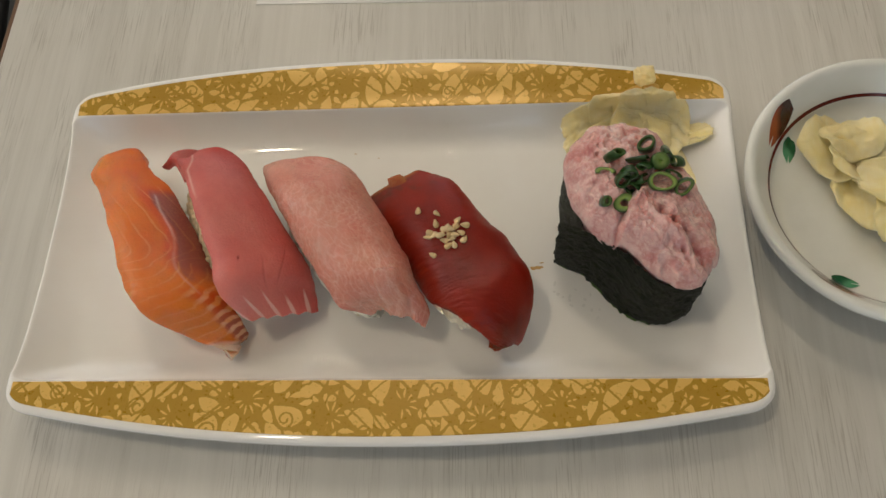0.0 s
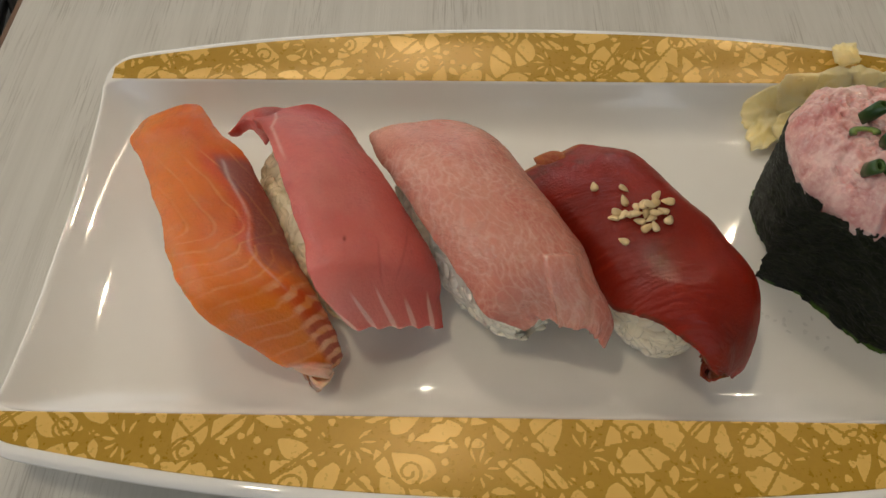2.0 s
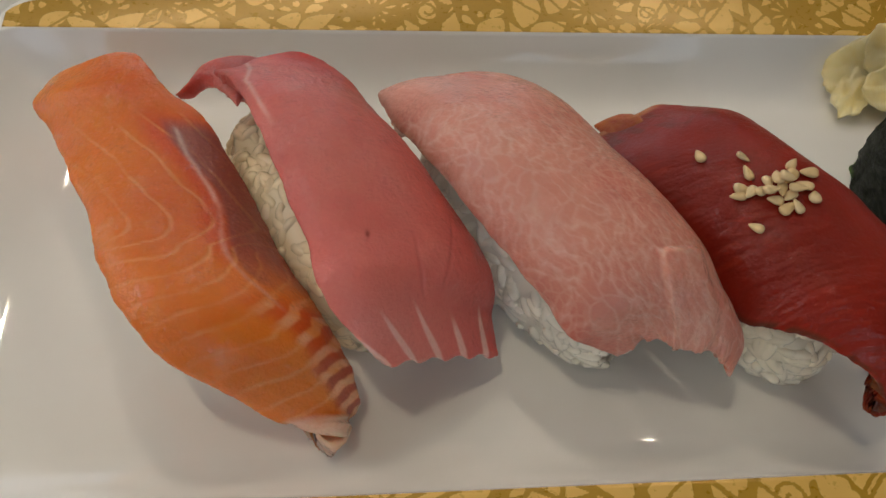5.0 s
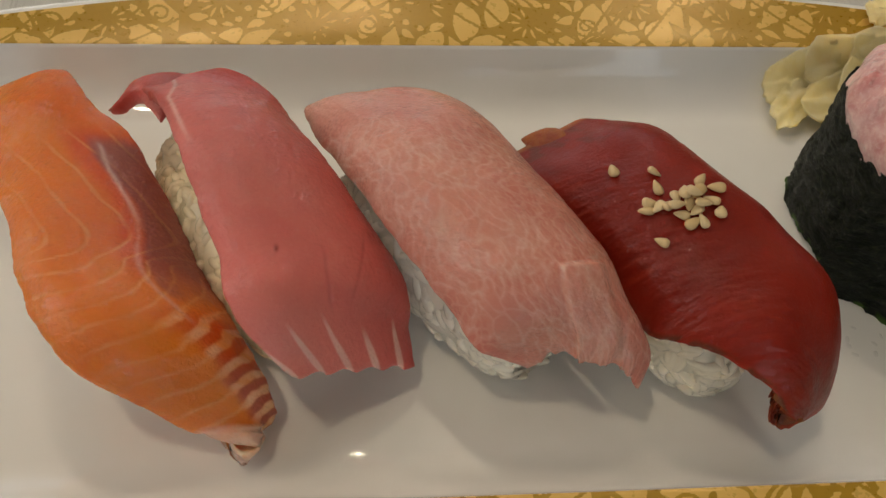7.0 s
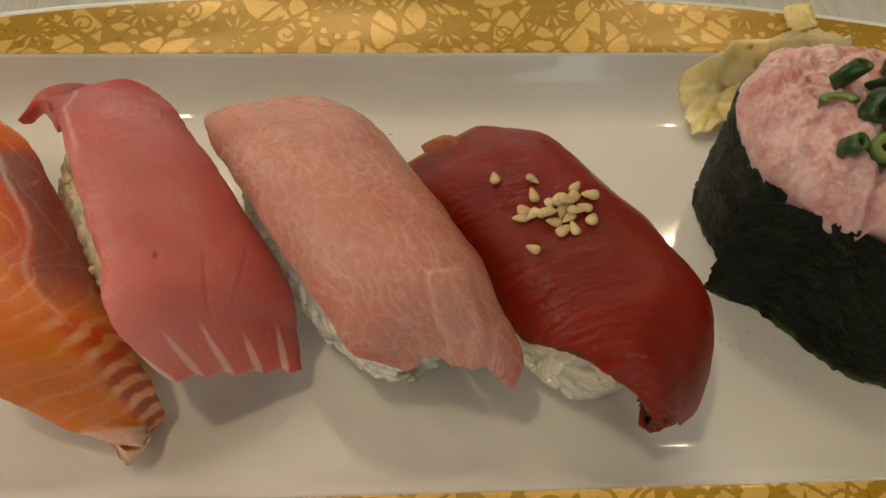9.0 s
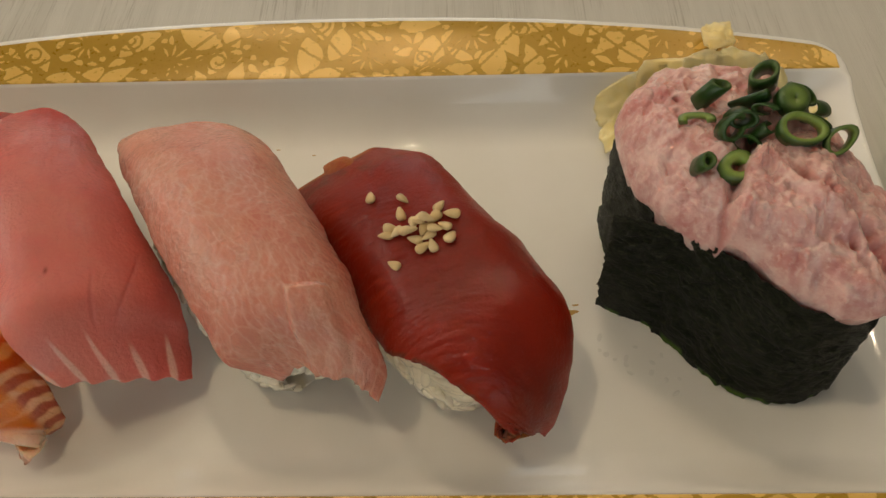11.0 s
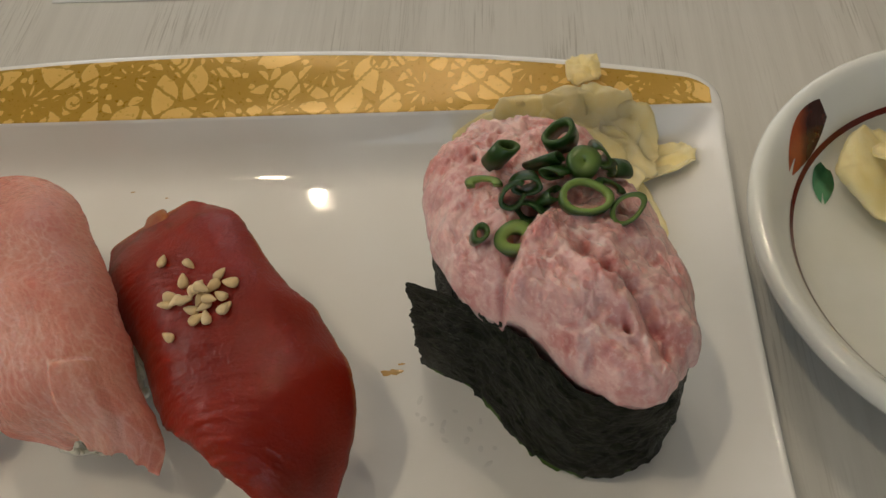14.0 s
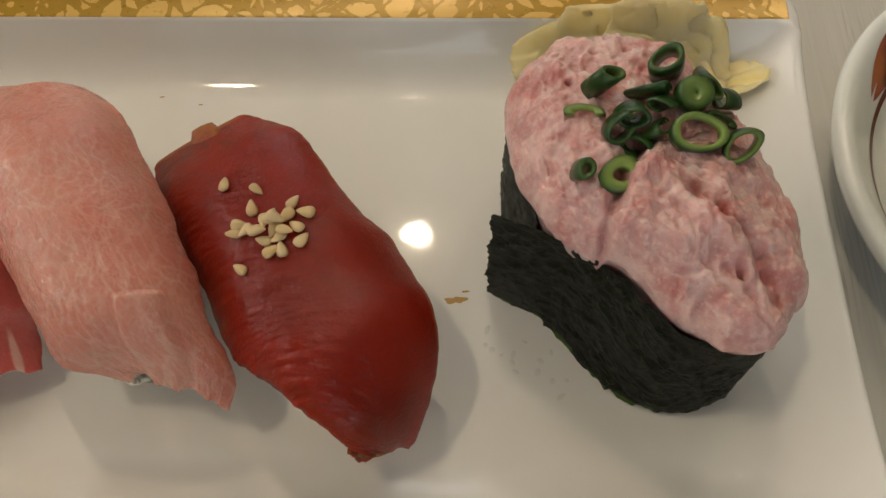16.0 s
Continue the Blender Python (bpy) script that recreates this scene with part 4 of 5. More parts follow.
def akami_nigiri():
    t = thing("marinated_tuna_nigiri", 2.3, -0.9, FLOOR_Z, "glossy dark red marinated tuna nigiri sprinkled with sesame", "sushi", "nigiri on the plate")
    g, S, U, L = slab(AKAMI_ROWS, 330, 150, draw=0.7)
    n = normals(g)
    n = n if n[..., 2].mean() > 0 else -n
    a, b = U * 3.4, S
    warp = fnoise(a * 0.8, b * 0.8, 81) - 0.5
    streak = step(fnoise(a * 1.4 + b * 0.5, b * 6.0 - a * 2.2, 83), 0.55, 0.75)
    fat = 0.55 * streak * step(fnoise(a, b, 84), 0.45, 0.7) * (1 - step(U, 0.35, 0.7))
    edge = np.minimum(np.minimum(U, 1 - U) * 3.2, np.minimum(S, L - S))
    rim = (1 - step(edge + 0.12 * warp, 0.02, 0.10))
    dark = np.clip(0.75 * rim * step(fnoise(a * 4, b * 4, 85), 0.35, 0.55) + 0.4 * (1 - step(b, 1.2, 1.7)) * step(fnoise(a * 3, b * 3, 86), 0.45, 0.6), 0, 1)
    tone = np.clip(0.4 + 1.2 * warp - 0.45 * step(U, 0.75, 1.0) - 0.4 * (1 - step(U, 0.05, 0.3)), 0, 1)
    g = g + n * ((fnoise(a * 0.7, b * 0.7, 87, 2) - 0.5) * 0.12 + 0.06 * (fnoise(a * 2 + b, b * 8 - a * 3, 88) - 0.5) * (1 - step(U, 0.35, 0.7)) * step(b, 1.5, 3.0))[..., None]
    far = np.clip((1 - step(np.minimum((1 - U) * 3.2, S) + 0.10 * warp, 0.03, 0.09)) * step(fnoise(a * 3, b * 3, 82), 0.3, 0.5) + (1 - step(S + 0.25 * warp - 0.1 * U, 0.05, 0.22)), 0, 1) * (1 - step(b, L - 2.0, L - 1.0))
    topping("topping", g, 0.55, AKAMI, t, "dark red soy-marinated tuna slice", tone, fat, dark, 0.8 * far)
    rice(t, 9, (0.7, 0.6), (3.55, -3.55), 1.2, 2.75, lambda v: 0.4 * step(v[:, 2], 0.9, 1.8))
    rows = [(-0.12, 1.72, 2.30, 0.40, 1.75, 2.60, 0.05), (-0.06, 1.35, 2.42, 0.60, 1.45, 2.88, 0.06), (-0.10, 0.90, 2.50, 0.75, 1.10, 2.98, 0.04)]
    f, s2, u2, _ = slab(rows, 24, 16, 2.0, False)
    topping("corner", f, 0.2, AKAMI, t, "amber trimmed corner", 0.3 + 0 * s2, 0.2 + 0 * s2, 0.6 * step(u2, 0.75, 1.0), 0.8 - 0.4 * step(fnoise(u2 * 3, s2 * 3, 68), 0.4, 0.6))
    return g


def height_on(g, x, y):
    d = (g[..., 0] - x) ** 2 + (g[..., 1] - y) ** 2
    k = np.unravel_index(d.argmin(), d.shape)
    return g[k][2], normals(g)[k]


def sesame(g):
    """Sesame seeds, each resting on the marinated slice or on its neighbours."""
    rng = np.random.RandomState(12)
    t = np.linspace(0, np.pi, 9)
    w = np.linspace(0, 2 * np.pi, 10, endpoint=False)
    r = np.sin(t) ** 0.8 * (0.62 + 0.38 * np.cos(t * 0.9))
    body = np.stack([-np.cos(t)[:, None] * 0.165 + 0 * w, 0.145 * r[:, None] * np.cos(w), 0.085 * r[:, None] * np.sin(w)], -1).reshape(-1, 3)
    me = mesh("sesame_seed", body, quads(9, 10, wrap_j=True), SESAME)
    spots = [(1.25, -0.40), (1.93, -0.66), (1.90, -1.04), (1.72, -1.36), (2.16, -1.34), (2.66, -1.02), (2.90, -1.22), (2.36, -1.52), (2.56, -1.28), (2.76, -1.48), (2.88, -1.72), (2.20, -1.70),
             (2.36, -1.90), (2.54, -1.88), (1.80, -2.14), (2.02, -1.48), (1.62, -1.50), (2.46, -1.66), (2.30, -1.30), (2.10, -1.60), (2.42, -1.40), (1.84, -1.48), (2.58, -1.58)]
    placed = []
    for x, y in spots:
        z, _ = height_on(g, x, y)
        lift = 0.085 + 0.09 * sum(math.hypot(x - a, y - b) < 0.16 for a, b in placed)
        placed.append((x, y))
        ob = new("sesame_seed", me)
        ob.matrix_world = pose(x * CM, y * CM, (z + lift - 0.02) * CM, rng.uniform(-18, 18), rng.uniform(-14, 14), rng.uniform(0, 360)) @ Matrix.Scale(rng.uniform(0.85, 1.08), 4)
        tagged(ob, "pale toasted sesame seed on the dark red tuna", "sesame seed", "sesame seeds")


# ---- gunkan ----
GX, GY, GA, GB = 8.78, -0.42, 3.30, 1.92
GT = math.atan2(-5.9, 3.1)


def oval(phi, scale=1.0, a=GA, b=GB):
    """A point of the gunkan's oval; phi from its near end, anticlockwise from above."""
    c, s = np.cos(phi), np.sin(phi)
    r = 1 / (np.abs(c) ** 2.3 + np.abs(s) ** 2.3) ** (1 / 2.3) * scale
    x, y = a * r * c, b * r * s
    return GX + x * np.cos(GT) - y * np.sin(GT), GY + x * np.sin(GT) + y * np.cos(GT)


def gunkan():
    t = thing("gunkan_sushi", GX, GY, FLOOR_Z, "gunkan sushi of minced fatty tuna wrapped in nori", "sushi", "nigiri on the plate")
    # nori: once round the rice, and off at a tangent as a free flap
    phi = np.linspace(math.radians(-100), math.radians(262), 460)
    x, y = oval(phi)
    grow = 1 + 0.02 * np.linspace(0, 1, 460)
    path = np.stack([GX + (x - GX) * grow, GY + (y - GY) * grow], -1)[::-1]
    flap0 = path[-25]
    flap = np.array([flap0 + (np.array([6.02, -1.02]) - flap0) * k for k in np.linspace(0.03, 1, 70)])
    path = np.concatenate([path[:-25], flap])
    run = np.r_[0, np.cumsum(np.linalg.norm(np.diff(path, axis=0), axis=1))]
    m = 110
    h = np.linspace(0, 1, m)
    top = 3.74 + 0.10 * np.sin(run * 0.9) + 0.22 * (fnoise(run * 3, 0 * run, 91) - 0.5)
    low = FLOOR_Z + 0.02 + 0.30 * np.clip(fnoise(run * 3, 0 * run, 92) - 0.5, 0, 1)
    g = np.empty((len(path), m, 3))
    out = path - (GX, GY)
    out = out / np.linalg.norm(out, axis=1, keepdims=True)
    wave = 0.11 * (fnoise(run[:, None] * 1.6 + 0 * h, h * 4 + 0 * run[:, None], 93) - 0.5) + 0.19 * (fnoise(run[:, None] * 3.6 + 2.5 * fnoise(run[:, None] * 1.5 + 0 * h, h * 5 + 0 * run[:, None], 90), h * 15 + 4 * fnoise(run[:, None] * 1.1 + 3, h * 3 + 0 * run[:, None], 88), 94, 3) - 0.5)
    lx = (path[:, 0] - GX) * math.cos(GT) + (path[:, 1] - GY) * math.sin(GT)
    ly = -(path[:, 0] - GX) * math.sin(GT) + (path[:, 1] - GY) * math.cos(GT)
    ang = np.arctan2(ly / GB, lx / GA)
    inward = step(-np.sin(ang), 0.0, 0.5) * np.exp(-(((np.cos(ang) - 0.56) / 0.36) ** 2))
    lean = -(0.05 + 0.46 * inward[:, None]) * h[None] ** 1.2
    g[..., :2] = path[:, None] + out[:, None] * (wave + lean)[..., None]
    g[..., 2] = low[:, None] + (top - low)[:, None] * h
    n2 = np.concatenate([out, 0 * out[:, :1]], 1)[:, None]
    green = step(fnoise(run[:, None] * 3.0 + 0 * h, h * 6 + 0 * run[:, None], 89), 0.47, 0.60) * (1 - step(h[None] + 0 * run[:, None], 0.015, 0.06))
    part("nori", *shell(g, g - 0.035 * n2), NORI, t, "crisp dark green-black nori band", fat=np.concatenate([green.ravel(), green.ravel()]))
    # rice inside
    k = np.linspace(0, 2 * np.pi, 48, endpoint=False)
    rings = []
    for s, z in ((0.0, FLOOR_Z + 0.02), (0.84, FLOOR_Z + 0.02), (0.82, 1.3), (0.78, 2.0), (0.66, 2.5), (0.0, 2.6)):
        ox, oy = oval(k, max(s, 0.001))
        rings.append(np.stack([ox, oy, z + 0 * ox], -1))
    r = np.array(rings)
    part("rice", r.reshape(-1, 3), quads(6, 48, wrap_j=True), RICE, t, "rice inside the nori", dark=np.zeros(6 * 48))
    # minced tuna: two lobes with a crease between them
    nr, na = 150, 330
    rho = np.linspace(0, 1, nr)[:, None]
    ph = np.linspace(0, 2 * np.pi, na, endpoint=False)[None]
    lip = 1.0 + 0.03 * np.sin(3 * ph + 1) + 0.12 * (fnoise(np.cos(ph) * 3.5 + 5, np.sin(ph) * 3.5 + 5, 95) - 0.5)
    lip = lip * (1 - 0.26 * step(-np.sin(ph), 0.0, 0.5) * np.exp(-(((np.cos(ph) - 0.56) / 0.36) ** 2)))
    prof = np.sin(np.clip(rho / 0.86, 0, 1) * np.pi / 2)
    ox, oy = oval(ph, 1.0, GA + 0.06, GB + 0.08)
    X = GX + (ox - GX) * prof * lip
    Y = GY + (oy - GY) * prof * lip
    zt = 3.75 + 1.30 * np.sqrt(np.clip(1 - prof**3.0, 0, 1)) - 1.25 * np.clip((rho - 0.86) / 0.14, 0, 1)
    shrink = 1 - 0.16 * np.clip((rho - 0.86) / 0.14, 0, 1)
    X, Y = GX + (X - GX) * shrink, GY + (Y - GY) * shrink
    # local axes: along the oval, and across
    lx = (X - GX) * math.cos(GT) + (Y - GY) * math.sin(GT)
    ly = -(X - GX) * math.sin(GT) + (Y - GY) * math.cos(GT)
    front = np.clip(-ly, 0, None)
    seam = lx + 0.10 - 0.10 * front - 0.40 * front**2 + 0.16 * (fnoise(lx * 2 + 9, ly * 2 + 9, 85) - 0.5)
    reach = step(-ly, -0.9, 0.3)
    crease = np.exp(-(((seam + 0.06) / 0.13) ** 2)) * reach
    wx, wy = fnoise(lx * 1.6 + 40, ly * 1.6 + 40, 71) - 0.5, fnoise(lx * 1.6 + 50, ly * 1.6 + 40, 72) - 0.5
    lump = (fnoise(lx * 1.2 + 20, ly * 1.2 + 20, 97, 2) - 0.5) * 0.40
    ridge = lambda f, q: 1 - 2 * np.abs(fnoise((lx + 0.5 * wx) * f + 30, (ly + 0.5 * wy) * f * 1.25 + 30, q, 2) - 0.5)
    strands = 0.16 * (ridge(1.5, 99) - 0.75) + 0.13 * (ridge(3.4, 98) - 0.75) + 0.07 * (ridge(8.0, 96) - 0.75)
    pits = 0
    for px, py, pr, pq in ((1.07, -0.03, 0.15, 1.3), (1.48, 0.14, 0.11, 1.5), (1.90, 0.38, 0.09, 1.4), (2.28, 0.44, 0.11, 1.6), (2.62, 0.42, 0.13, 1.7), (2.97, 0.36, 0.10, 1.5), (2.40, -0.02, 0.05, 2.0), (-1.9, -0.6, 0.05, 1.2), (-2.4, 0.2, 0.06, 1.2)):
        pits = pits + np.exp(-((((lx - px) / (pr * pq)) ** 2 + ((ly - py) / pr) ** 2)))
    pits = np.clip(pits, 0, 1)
    crest = np.exp(-(((ly - 0.05 - 0.12 * (lx - 2.0)) / 0.13) ** 2)) * step(lx, 1.5, 1.9) * (1 - step(lx, 2.5, 2.9))
    g1 = cells(lx * 5.0 + 1.2 * wx + 30, ly * 5.0 + 30, 72)[0]
    h1 = cells(lx * 11 + 30, ly * 11 + 30, 74)[0]
    granular = 0.07 * (0.5 - g1) + 0.03 * (0.5 - h1)
    Z = zt - 0.26 * crease + 0.34 * step(seam, -0.14, 0.30) * reach * (1 - step(lx, 0.9, 2.6)) + lump + (strands + granular) * (1 - 0.6 * rho**6) + 0.16 * crest - 0.34 * pits
    patch = np.exp(-(((lx + 2.08) / 0.22) ** 2 + ((ly + 0.74) / 0.14) ** 2)) + 0.7 * np.exp(-(((lx + 1.37) / 0.3) ** 2 + ((ly + 0.85) / 0.13) ** 2)) + 0.8 * np.exp(-(((lx - 0.15) / 0.2) ** 2 + ((ly + 0.95) / 0.2) ** 2))
    # shade of the crease and pits put into the colour; patches are redder flesh
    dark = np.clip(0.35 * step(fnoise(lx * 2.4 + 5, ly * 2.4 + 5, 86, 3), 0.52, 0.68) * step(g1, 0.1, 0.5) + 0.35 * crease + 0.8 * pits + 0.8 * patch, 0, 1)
    side = lump * 0.3 * np.clip((rho - 0.5) / 0.4, 0, 1)
    X, Y = X + (X - GX) / 2.5 * side, Y + (Y - GY) / 2.5 * side
    blob = np.stack([X + 0 * Z, Y + 0 * Z, Z], -1)
    verts = blob.reshape(-1, 3)
    faces = quads(nr, na, wrap_j=True).tolist() + [list(range((nr - 1) * na, nr * na))]
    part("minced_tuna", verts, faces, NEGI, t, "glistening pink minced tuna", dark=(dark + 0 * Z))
    return blob


def blob_height(blob, x, y):
    d = (blob[..., 0] - x) ** 2 + (blob[..., 1] - y) ** 2
    k = np.unravel_index((d + (blob[..., 2] < 4.2) * 1.0).argmin(), d.shape)
    return blob[k][2]


def ring_mesh(name, radius, wall, height, squash, seed, open_part=1.0):
    """A cut ring of scallion: green skin, paler inside."""
    rng = np.random.RandomState(seed)
    n = 40
    a = np.linspace(0, 2 * np.pi * open_part, n, endpoint=open_part < 1)
    wob = 1 + 0.06 * np.sin(2 * a + rng.uniform(0, 6)) + 0.04 * np.sin(3 * a + rng.uniform(0, 6))
    prof = [(0, 0), (0.5, -0.04), (1, 0), (1.06, 0.5), (1, 1), (0.5, 1.04), (0, 1), (-0.06, 0.5)]
    rows = []
    for o, z in prof:
        r = (radius - wall + wall * o) * wob
        rows.append(np.stack([r * np.cos(a), r * np.sin(a) * squash, (z - 0.5) * height * (1 + 0.15 * np.sin(a + seed)) + 0 * a], -1))
    g = np.array(rows).transpose(1, 0, 2)
    pale = np.tile(np.array([1.0, 0.75, 0.25, 0.0, 0.25, 0.75, 1.0, 1.0]), n)
    f = quads(n, 8, wrap_i=open_part >= 1, wrap_j=True).tolist()
    if open_part < 1:
        f += [list(range(8)), list(range((n - 1) * 8, n * 8))[::-1]]
    return g.reshape(-1, 3), f, pale


def scallions(blob):
    # x, y, lift, radius, wall, height, squash, tilt x, tilt y, turn, open, paleness
    rows = [
        (7.85, 0.62, 0.26, 0.24, 0.07, 0.58, 0.75, 15, 28, 20, 1.0, 0.25),
        (7.56, 0.10, 0.06, 0.36, 0.12, 0.12, 0.55, 12, -12, -15, 0.55, 0.8),
        (7.50, -0.95, 0.14, 0.20, 0.07, 0.46, 0.80, 20, -25, 70, 1.0, 0.2),
        (8.11, -1.02, 0.10, 0.37, 0.15, 0.26, 0.92, 18, 0, 0, 1.0, 0.95),
        (8.08, -0.30, 0.14, 0.34, 0.07, 0.40, 0.6, 35, -30, 40, 0.85, 0.05),
        (8.42, -0.42, 0.14, 0.36, 0.08, 0.42, 0.55, 50, 10, -30, 0.8, 0.05),
        (8.30, -0.05, 0.28, 0.32, 0.07, 0.34, 0.55, 62, 0, 10, 1.0, 0.05),
        (8.68, -0.20, 0.20, 0.30, 0.06, 0.36, 0.5, 40, 30, 60, 0.8, 0.08),
        (8.95, 0.98, 0.22, 0.36, 0.08, 0.44, 0.7, 8, -20, 25, 1.0, 0.15),
        (8.66, 0.52, 0.20, 0.22, 0.06, 0.62, 0.5, 30, 40, 20, 0.85, 0.08),
        (8.86, 0.20, 0.16, 0.26, 0.06, 0.44, 0.5, 55, -20, -30, 0.75, 0.1),
        (9.30, 0.30, 0.30, 0.32, 0.25, 0.34, 0.92, 20, 10, 0, 1.0, 0.6),
        (9.62, 0.72, 0.30, 0.26, 0.06, 0.62, 0.55, 40, 42, -35, 1.0, 0.2),
        (9.95, 0.62, 0.22, 0.36, 0.06, 0.26, 0.5, 62, -30, -60, 1.0, 0.25),
        (9.30, -0.46, 0.12, 0.49, 0.09, 0.22, 0.74, 22, 4, 5, 1.0, 0.85),
        (9.76, -0.02, 0.12, 0.30, 0.10, 0.22, 0.42, 24, 18, -25, 0.6, 0.1),
        (10.02, -0.52, 0.14, 0.40, 0.08, 0.34, 0.62, 34, -24, 25, 1.0, 0.5),
    ]
    for k, (x, y, lift, r, wall, h, sq, tx, ty, turn, part_open, pale) in enumerate(rows):
        v, f, p = ring_mesh("scallion_ring", 0.90 * r, min(1.25 * wall, 0.8 * r), 1.1 * h, sq, 40 + k, part_open)
        z = blob_height(blob, x, y) + lift + 0.06
        ob = new("scallion_ring", mesh("scallion_ring", v, f, SCALLION, fat=p * pale))
        ob.matrix_world = pose(x * CM, y * CM, z * CM, tx, ty, turn)
        dark = pale < 0.3
        tagged(ob, "dark green chopped scallion piece on minced tuna" if dark else "bright green chopped scallion ring on minced tuna", "scallion", "chopped scallions")


# ---- ginger ----
def ginger_slice(parent, x, y, z, ln, wd, turn, seed, bend=0.3, tilt=0.0, lies_on=None):
    """A thin shaving: blunt ends, an uneven outline, softly folded."""
    n, m = 40, 26
    s, u = np.linspace(-1, 1, n)[:, None], np.linspace(-1, 1, m)[None]
    ang = np.arctan2(u + 0 * s, s + 0 * u)
    r = np.maximum(np.abs(s), np.abs(u))
    q = np.maximum((np.abs(s) ** 3.2 + np.abs(u) ** 3.2) ** (1 / 3.2), 1e-6)
    k = r / q * (1 + r * (0.30 * (fnoise(np.cos(ang) * 1.6 + seed, np.sin(ang) * 1.6 + seed, seed) - 0.5) + 0.10 * (fnoise(np.cos(ang) * 5 + seed, np.sin(ang) * 5, seed + 1) - 0.5)))
    a, b = ln * s * k, wd * u * k
    zz = bend * (0.45 * np.sin(2.6 * s + seed) + 0.35 * np.cos(2.4 * u + seed * 1.7) + 0.25 * np.sin(3.1 * (s + u) + seed)) * 0.6 + 0.30 * (fnoise(s * 1.8 + 9, u * 1.8 + 9, seed, 2) - 0.5) + 0.02 * np.sin(9 * u + 3 * s + seed) + tilt * u
    c, d = math.cos(turn), math.sin(turn)
    g = np.stack([x + a * c - b * d, y + a * d + b * c, z + zz - zz.min()], -1)
    if lies_on:
        g[..., 2] += lies_on(g[..., 0], g[..., 1]) - FLOOR_Z + 0.05
    thin = 0.13 * (1 - 0.6 * step(r, 0.7, 1.0)) + 0 * s
    low = g.copy()
    low[..., 2] -= thin
    part("ginger_slice", *shell(g, low), GINGER, parent)


def ginger():
    p = thing("pickled_ginger", 9.8, 4.3, FLOOR_Z, "pale yellow pickled ginger slices behind the gunkan", "ginger")
    for k, (x, y, z, ln, wd, turn, bend, tilt) in enumerate([
        (7.5, 4.75, 0.64, 1.0, 0.42, 0.25, 0.10, 0.0), (8.7, 5.05, 0.68, 1.1, 0.45, 0.10, 0.12, 0.0), (9.9, 4.95, 0.72, 1.2, 0.55, -0.10, 0.14, 0.0), (10.8, 4.6, 0.68, 0.75, 0.62, -0.05, 0.14, 0.0),
        (11.5, 4.2, 0.66, 0.85, 0.40, 0.18, 0.10, 0.0), (9.78, 6.2, 0.66, 0.42, 0.40, 0.05, 0.04, 0.0), (10.75, 3.1, 0.66, 1.3, 0.50, -1.2, 0.14, 0.0),
        (8.6, 4.2, 0.78, 1.2, 0.6, 0.25, 0.18, 0.0), (9.6, 4.2, 0.90, 1.2, 0.7, -0.3, 0.2, 0.0), (10.5, 4.1, 0.85, 0.9, 0.65, -0.7, 0.18, 0.0), (10.2, 5.15, 0.78, 0.7, 0.36, -0.1, 0.10, 0.0), (7.2, 4.1, 0.66, 0.7, 0.42, 0.9, 0.12, 0.0)]):
        ginger_slice(p, x, y, z, ln, wd, turn, 110 + k, bend, tilt, plate_top)


# ---- the side dish ----
DX, DY = 18.42, 1.15


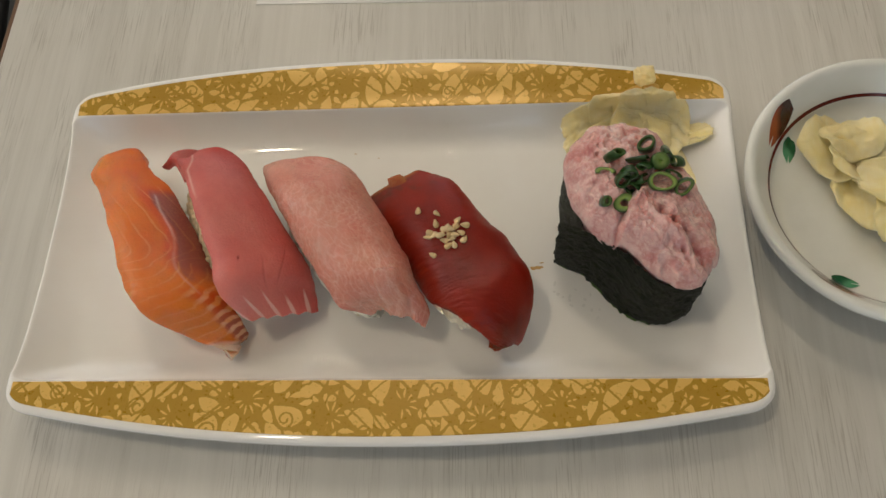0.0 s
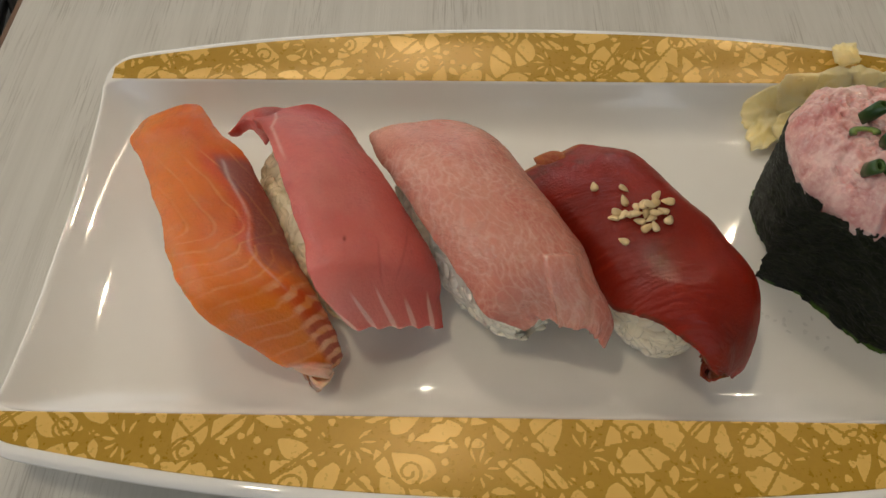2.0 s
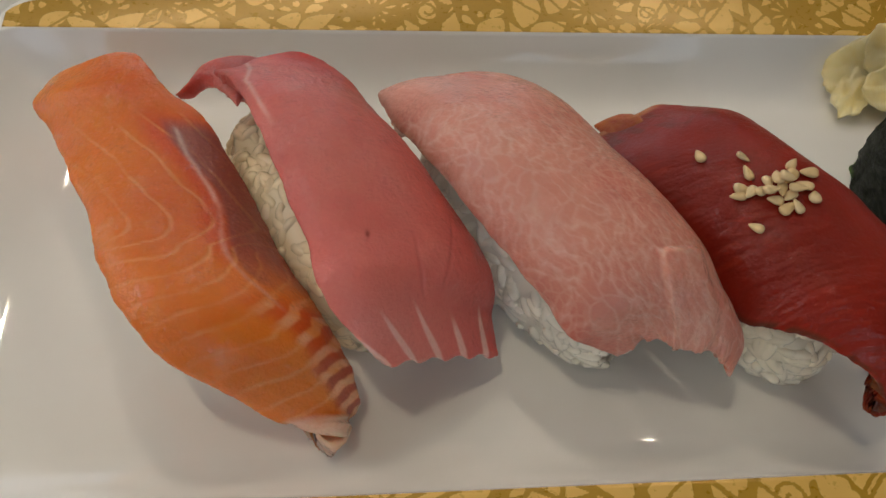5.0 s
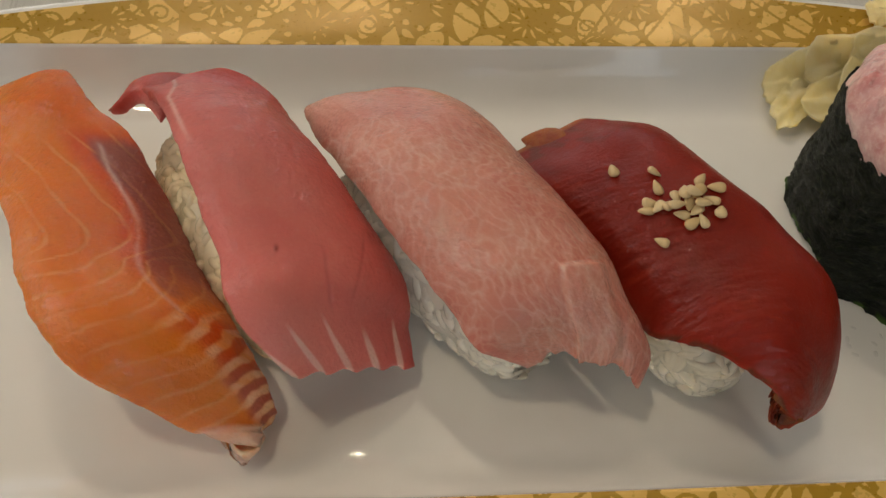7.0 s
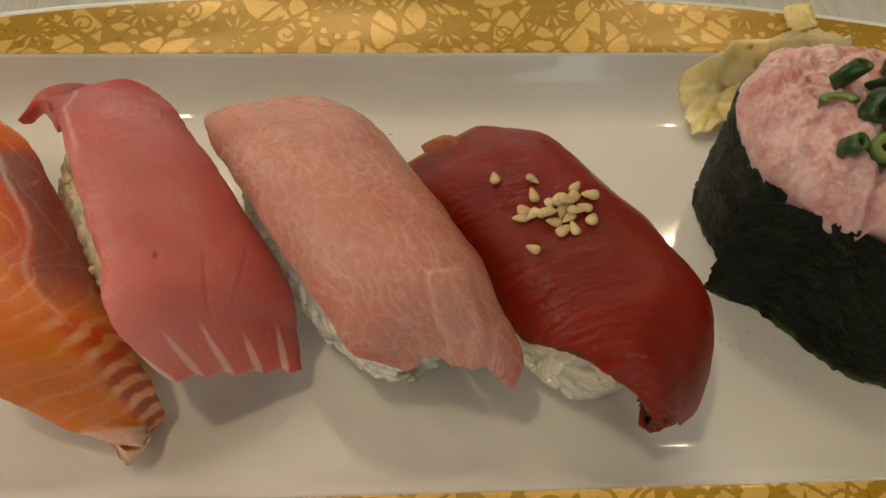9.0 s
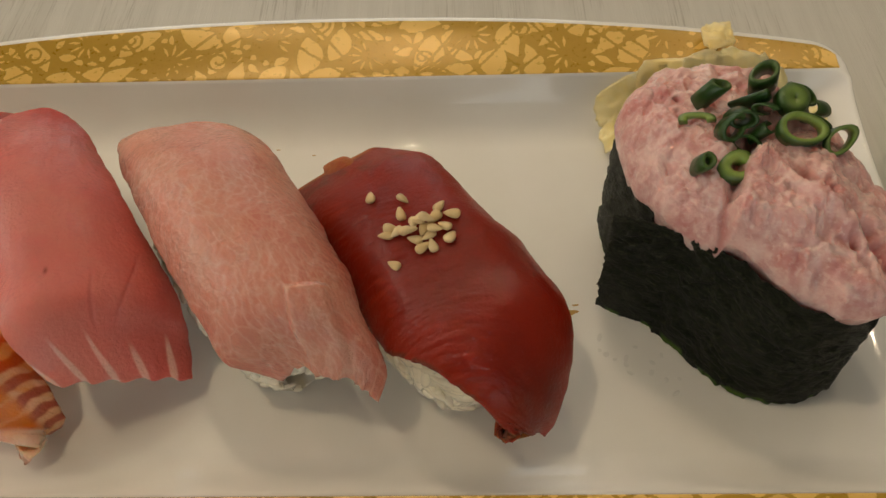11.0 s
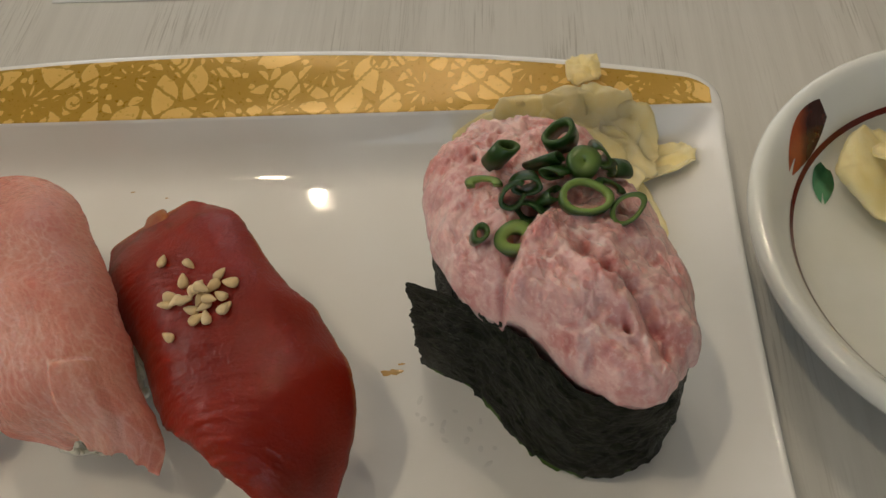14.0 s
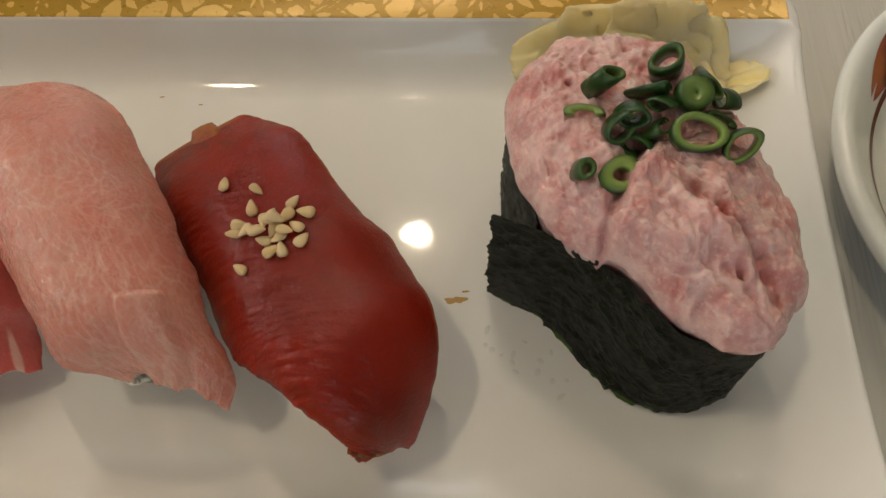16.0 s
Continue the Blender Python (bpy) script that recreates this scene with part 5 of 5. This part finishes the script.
def side_dish():
    d = thing("side_dish", DX, DY, 0, "round pale celadon dish with red ring and painted leaves", "dish")
    prof = [(0, 0.66), (2.4, 0.68), (3.5, 0.80), (4.1, 1.00), (4.43, 1.38), (4.80, 1.88), (5.06, 2.22), (5.20, 2.34), (5.36, 2.36), (5.47, 2.28), (5.50, 2.12), (5.38, 1.85), (5.0, 1.30), (4.4, 0.75), (3.5, 0.42), (3.3, 0.30), (3.25, 0.0), (2.95, 0.0), (2.9, 0.28), (0, 0.32)]
    q, _ = spline([(r, 0, z) for r, z in prof], 150)
    part("body", *lathe([(max(r, 0), z) for r, _, z in q], 128, DX, DY), CELADON, d)

    def on(r):
        return np.interp(r, [p[0] for p in prof[:8]], [p[1] for p in prof[:8]]) + 0.012

    a = np.linspace(0, 2 * np.pi, 220, endpoint=False)
    wd = 0.042 * (0.55 + 0.45 * np.cos(a - 2.6)) + 0.010
    g = np.stack([np.stack([DX + (4.42 + k * wd) * np.cos(a), DY + (4.42 + k * wd) * np.sin(a), on(4.42 + k * wd)], -1) for k in (-1, 0, 1)])
    part("red_ring", g.reshape(-1, 3), quads(3, 220, wrap_j=True), REDPAINT, d, "thin iron-red painted line")

    def petal(name, r0, ang, ln, wid, turn, mat, label, notch):
        s, u = np.linspace(0, 1, 30)[:, None], np.linspace(-1, 1, 16)[None]
        w = wid * np.sin(np.pi * np.clip(s * 0.86 + 0.02, 0, 1)) ** 0.7
        al = ln * (s - 0.5) + notch * (1 - s) ** 4 * np.cos(u * 3.0)
        b = w * u
        rad = r0 + al * math.cos(turn) - b * math.sin(turn)
        th = ang + (al * math.sin(turn) + b * math.cos(turn)) / r0
        g = np.stack([DX + rad * np.cos(th), DY + rad * np.sin(th), on(rad) + 0.004], -1)
        part(name, g.reshape(-1, 3), quads(30, 16), mat, d, label, tone=step(1 - s + 0.25 * u, 0.35, 0.8))

    for k in range(4):
        base = math.radians(142 + 90 * k)
        petal("painted_leaf", 4.78, base, 1.75, 0.30, -1.45, LEAFRED, "brown-red painted leaf", 0.22)
        petal("painted_leaf", 3.98, base + 0.06, 0.85, 0.27, -1.2, LEAFGREEN, "green painted leaf", 0.15)
    p = thing("pickled_ginger", 17.6, 2.0, 0.65, "mound of pale yellow pickled ginger in the dish", "ginger")
    for k, (x, y, z, ln, wd, turn, bend, tilt) in enumerate([
        (16.7, 3.2, 0.92, 1.35, 1.15, -0.9, 0.9, 0.1), (17.6, 2.4, 1.30, 1.5, 1.0, -0.5, 0.9, 0.1), (17.5, 1.2, 0.95, 1.4, 1.0, -1.1, 0.9, 0.1), (18.6, 2.8, 1.2, 1.7, 1.1, 0.2, 0.9, 0.0),
        (18.4, 1.3, 1.5, 1.5, 1.0, -0.3, 0.9, 0.0), (18.7, 0.4, 0.95, 1.5, 1.0, 0.7, 0.9, 0.0), (19.6, 1.8, 1.1, 1.5, 1.0, 1.2, 0.9, 0.0), (17.2, 3.3, 1.6, 1.1, 0.9, 0.3, 0.8, 0.0)]):
        ginger_slice(p, x, y, z, ln, wd, turn, 130 + k, bend, tilt)


def water_drops():
    """Clear drops on the glaze beside the nori."""
    m, t, b = material("wet_glaze_drop")
    t.links.new(mix(t, grain(t, 500, 2), (0.84, 0.83, 0.80), (0.88, 0.87, 0.84)), b.inputs["Base Color"])
    b.inputs["Roughness"].default_value = 0.03
    b.inputs["Coat Weight"].default_value = 1.0
    b.inputs["Coat Roughness"].default_value = 0.02
    rng = np.random.RandomState(31)
    w = np.linspace(0, 2 * np.pi, 14, endpoint=False)
    prof = [(1.0, 0.0), (0.9, 0.06), (0.7, 0.13), (0.4, 0.18), (0.02, 0.20), (0.02, 0.0)]
    v = np.concatenate([np.stack([r * np.cos(w), r * np.sin(w), z + 0 * w], -1) for r, z in prof])
    me = mesh("water_drop", v * 0.085, quads(6, 14, wrap_j=True), m)
    for k in range(14):
        along = rng.uniform(0, 1)
        x, y = 6.1 + 2.3 * along + rng.normal() * 0.22, -1.75 - 1.75 * along + rng.normal() * 0.22 - 0.15
        ob = new("water_drop", me)
        ob.matrix_world = pose(x * CM, y * CM, (FLOOR_Z + 0.001) * CM, 0, 0, rng.uniform(0, 180)) @ Matrix.Diagonal((rng.uniform(0.5, 1.5), rng.uniform(0.4, 0.8), 0.5, 1))
        tagged(ob, "small clear water drop on the white plate", "water drop", "water drops")


def sauce_marks():
    rng = np.random.RandomState(4)
    for x, y, r in ((5.4, -1.2, 0.18), (5.6, -1.0, 0.06), (-1.72, 3.98, 0.045), (-0.76, 3.76, 0.04)):
        a = np.linspace(0, 2 * np.pi, 24, endpoint=False)
        rad = r * (1 + 0.35 * np.sin(2 * a + 1) + 0.2 * np.sin(5 * a))
        v = np.concatenate([np.stack([x + rad * np.cos(a), y + 0.5 * rad * np.sin(a), FLOOR_Z + 0.004 + 0 * a], -1), [[x, y, FLOOR_Z + 0.02]]])
        single("sauce_drop", v, [[i, (i + 1) % 24, 24] for i in range(24)], SAUCE, "small amber drop of soy sauce on the plate", "sauce drop")


room()
ceiling_lamps()
table()
chair()
menu()
plate()
side_dish()
ginger()
salmon_nigiri()
tuna_nigiri()
toro_nigiri()
sesame(akami_nigiri())
scallions(gunkan())
sauce_marks()
water_drops()
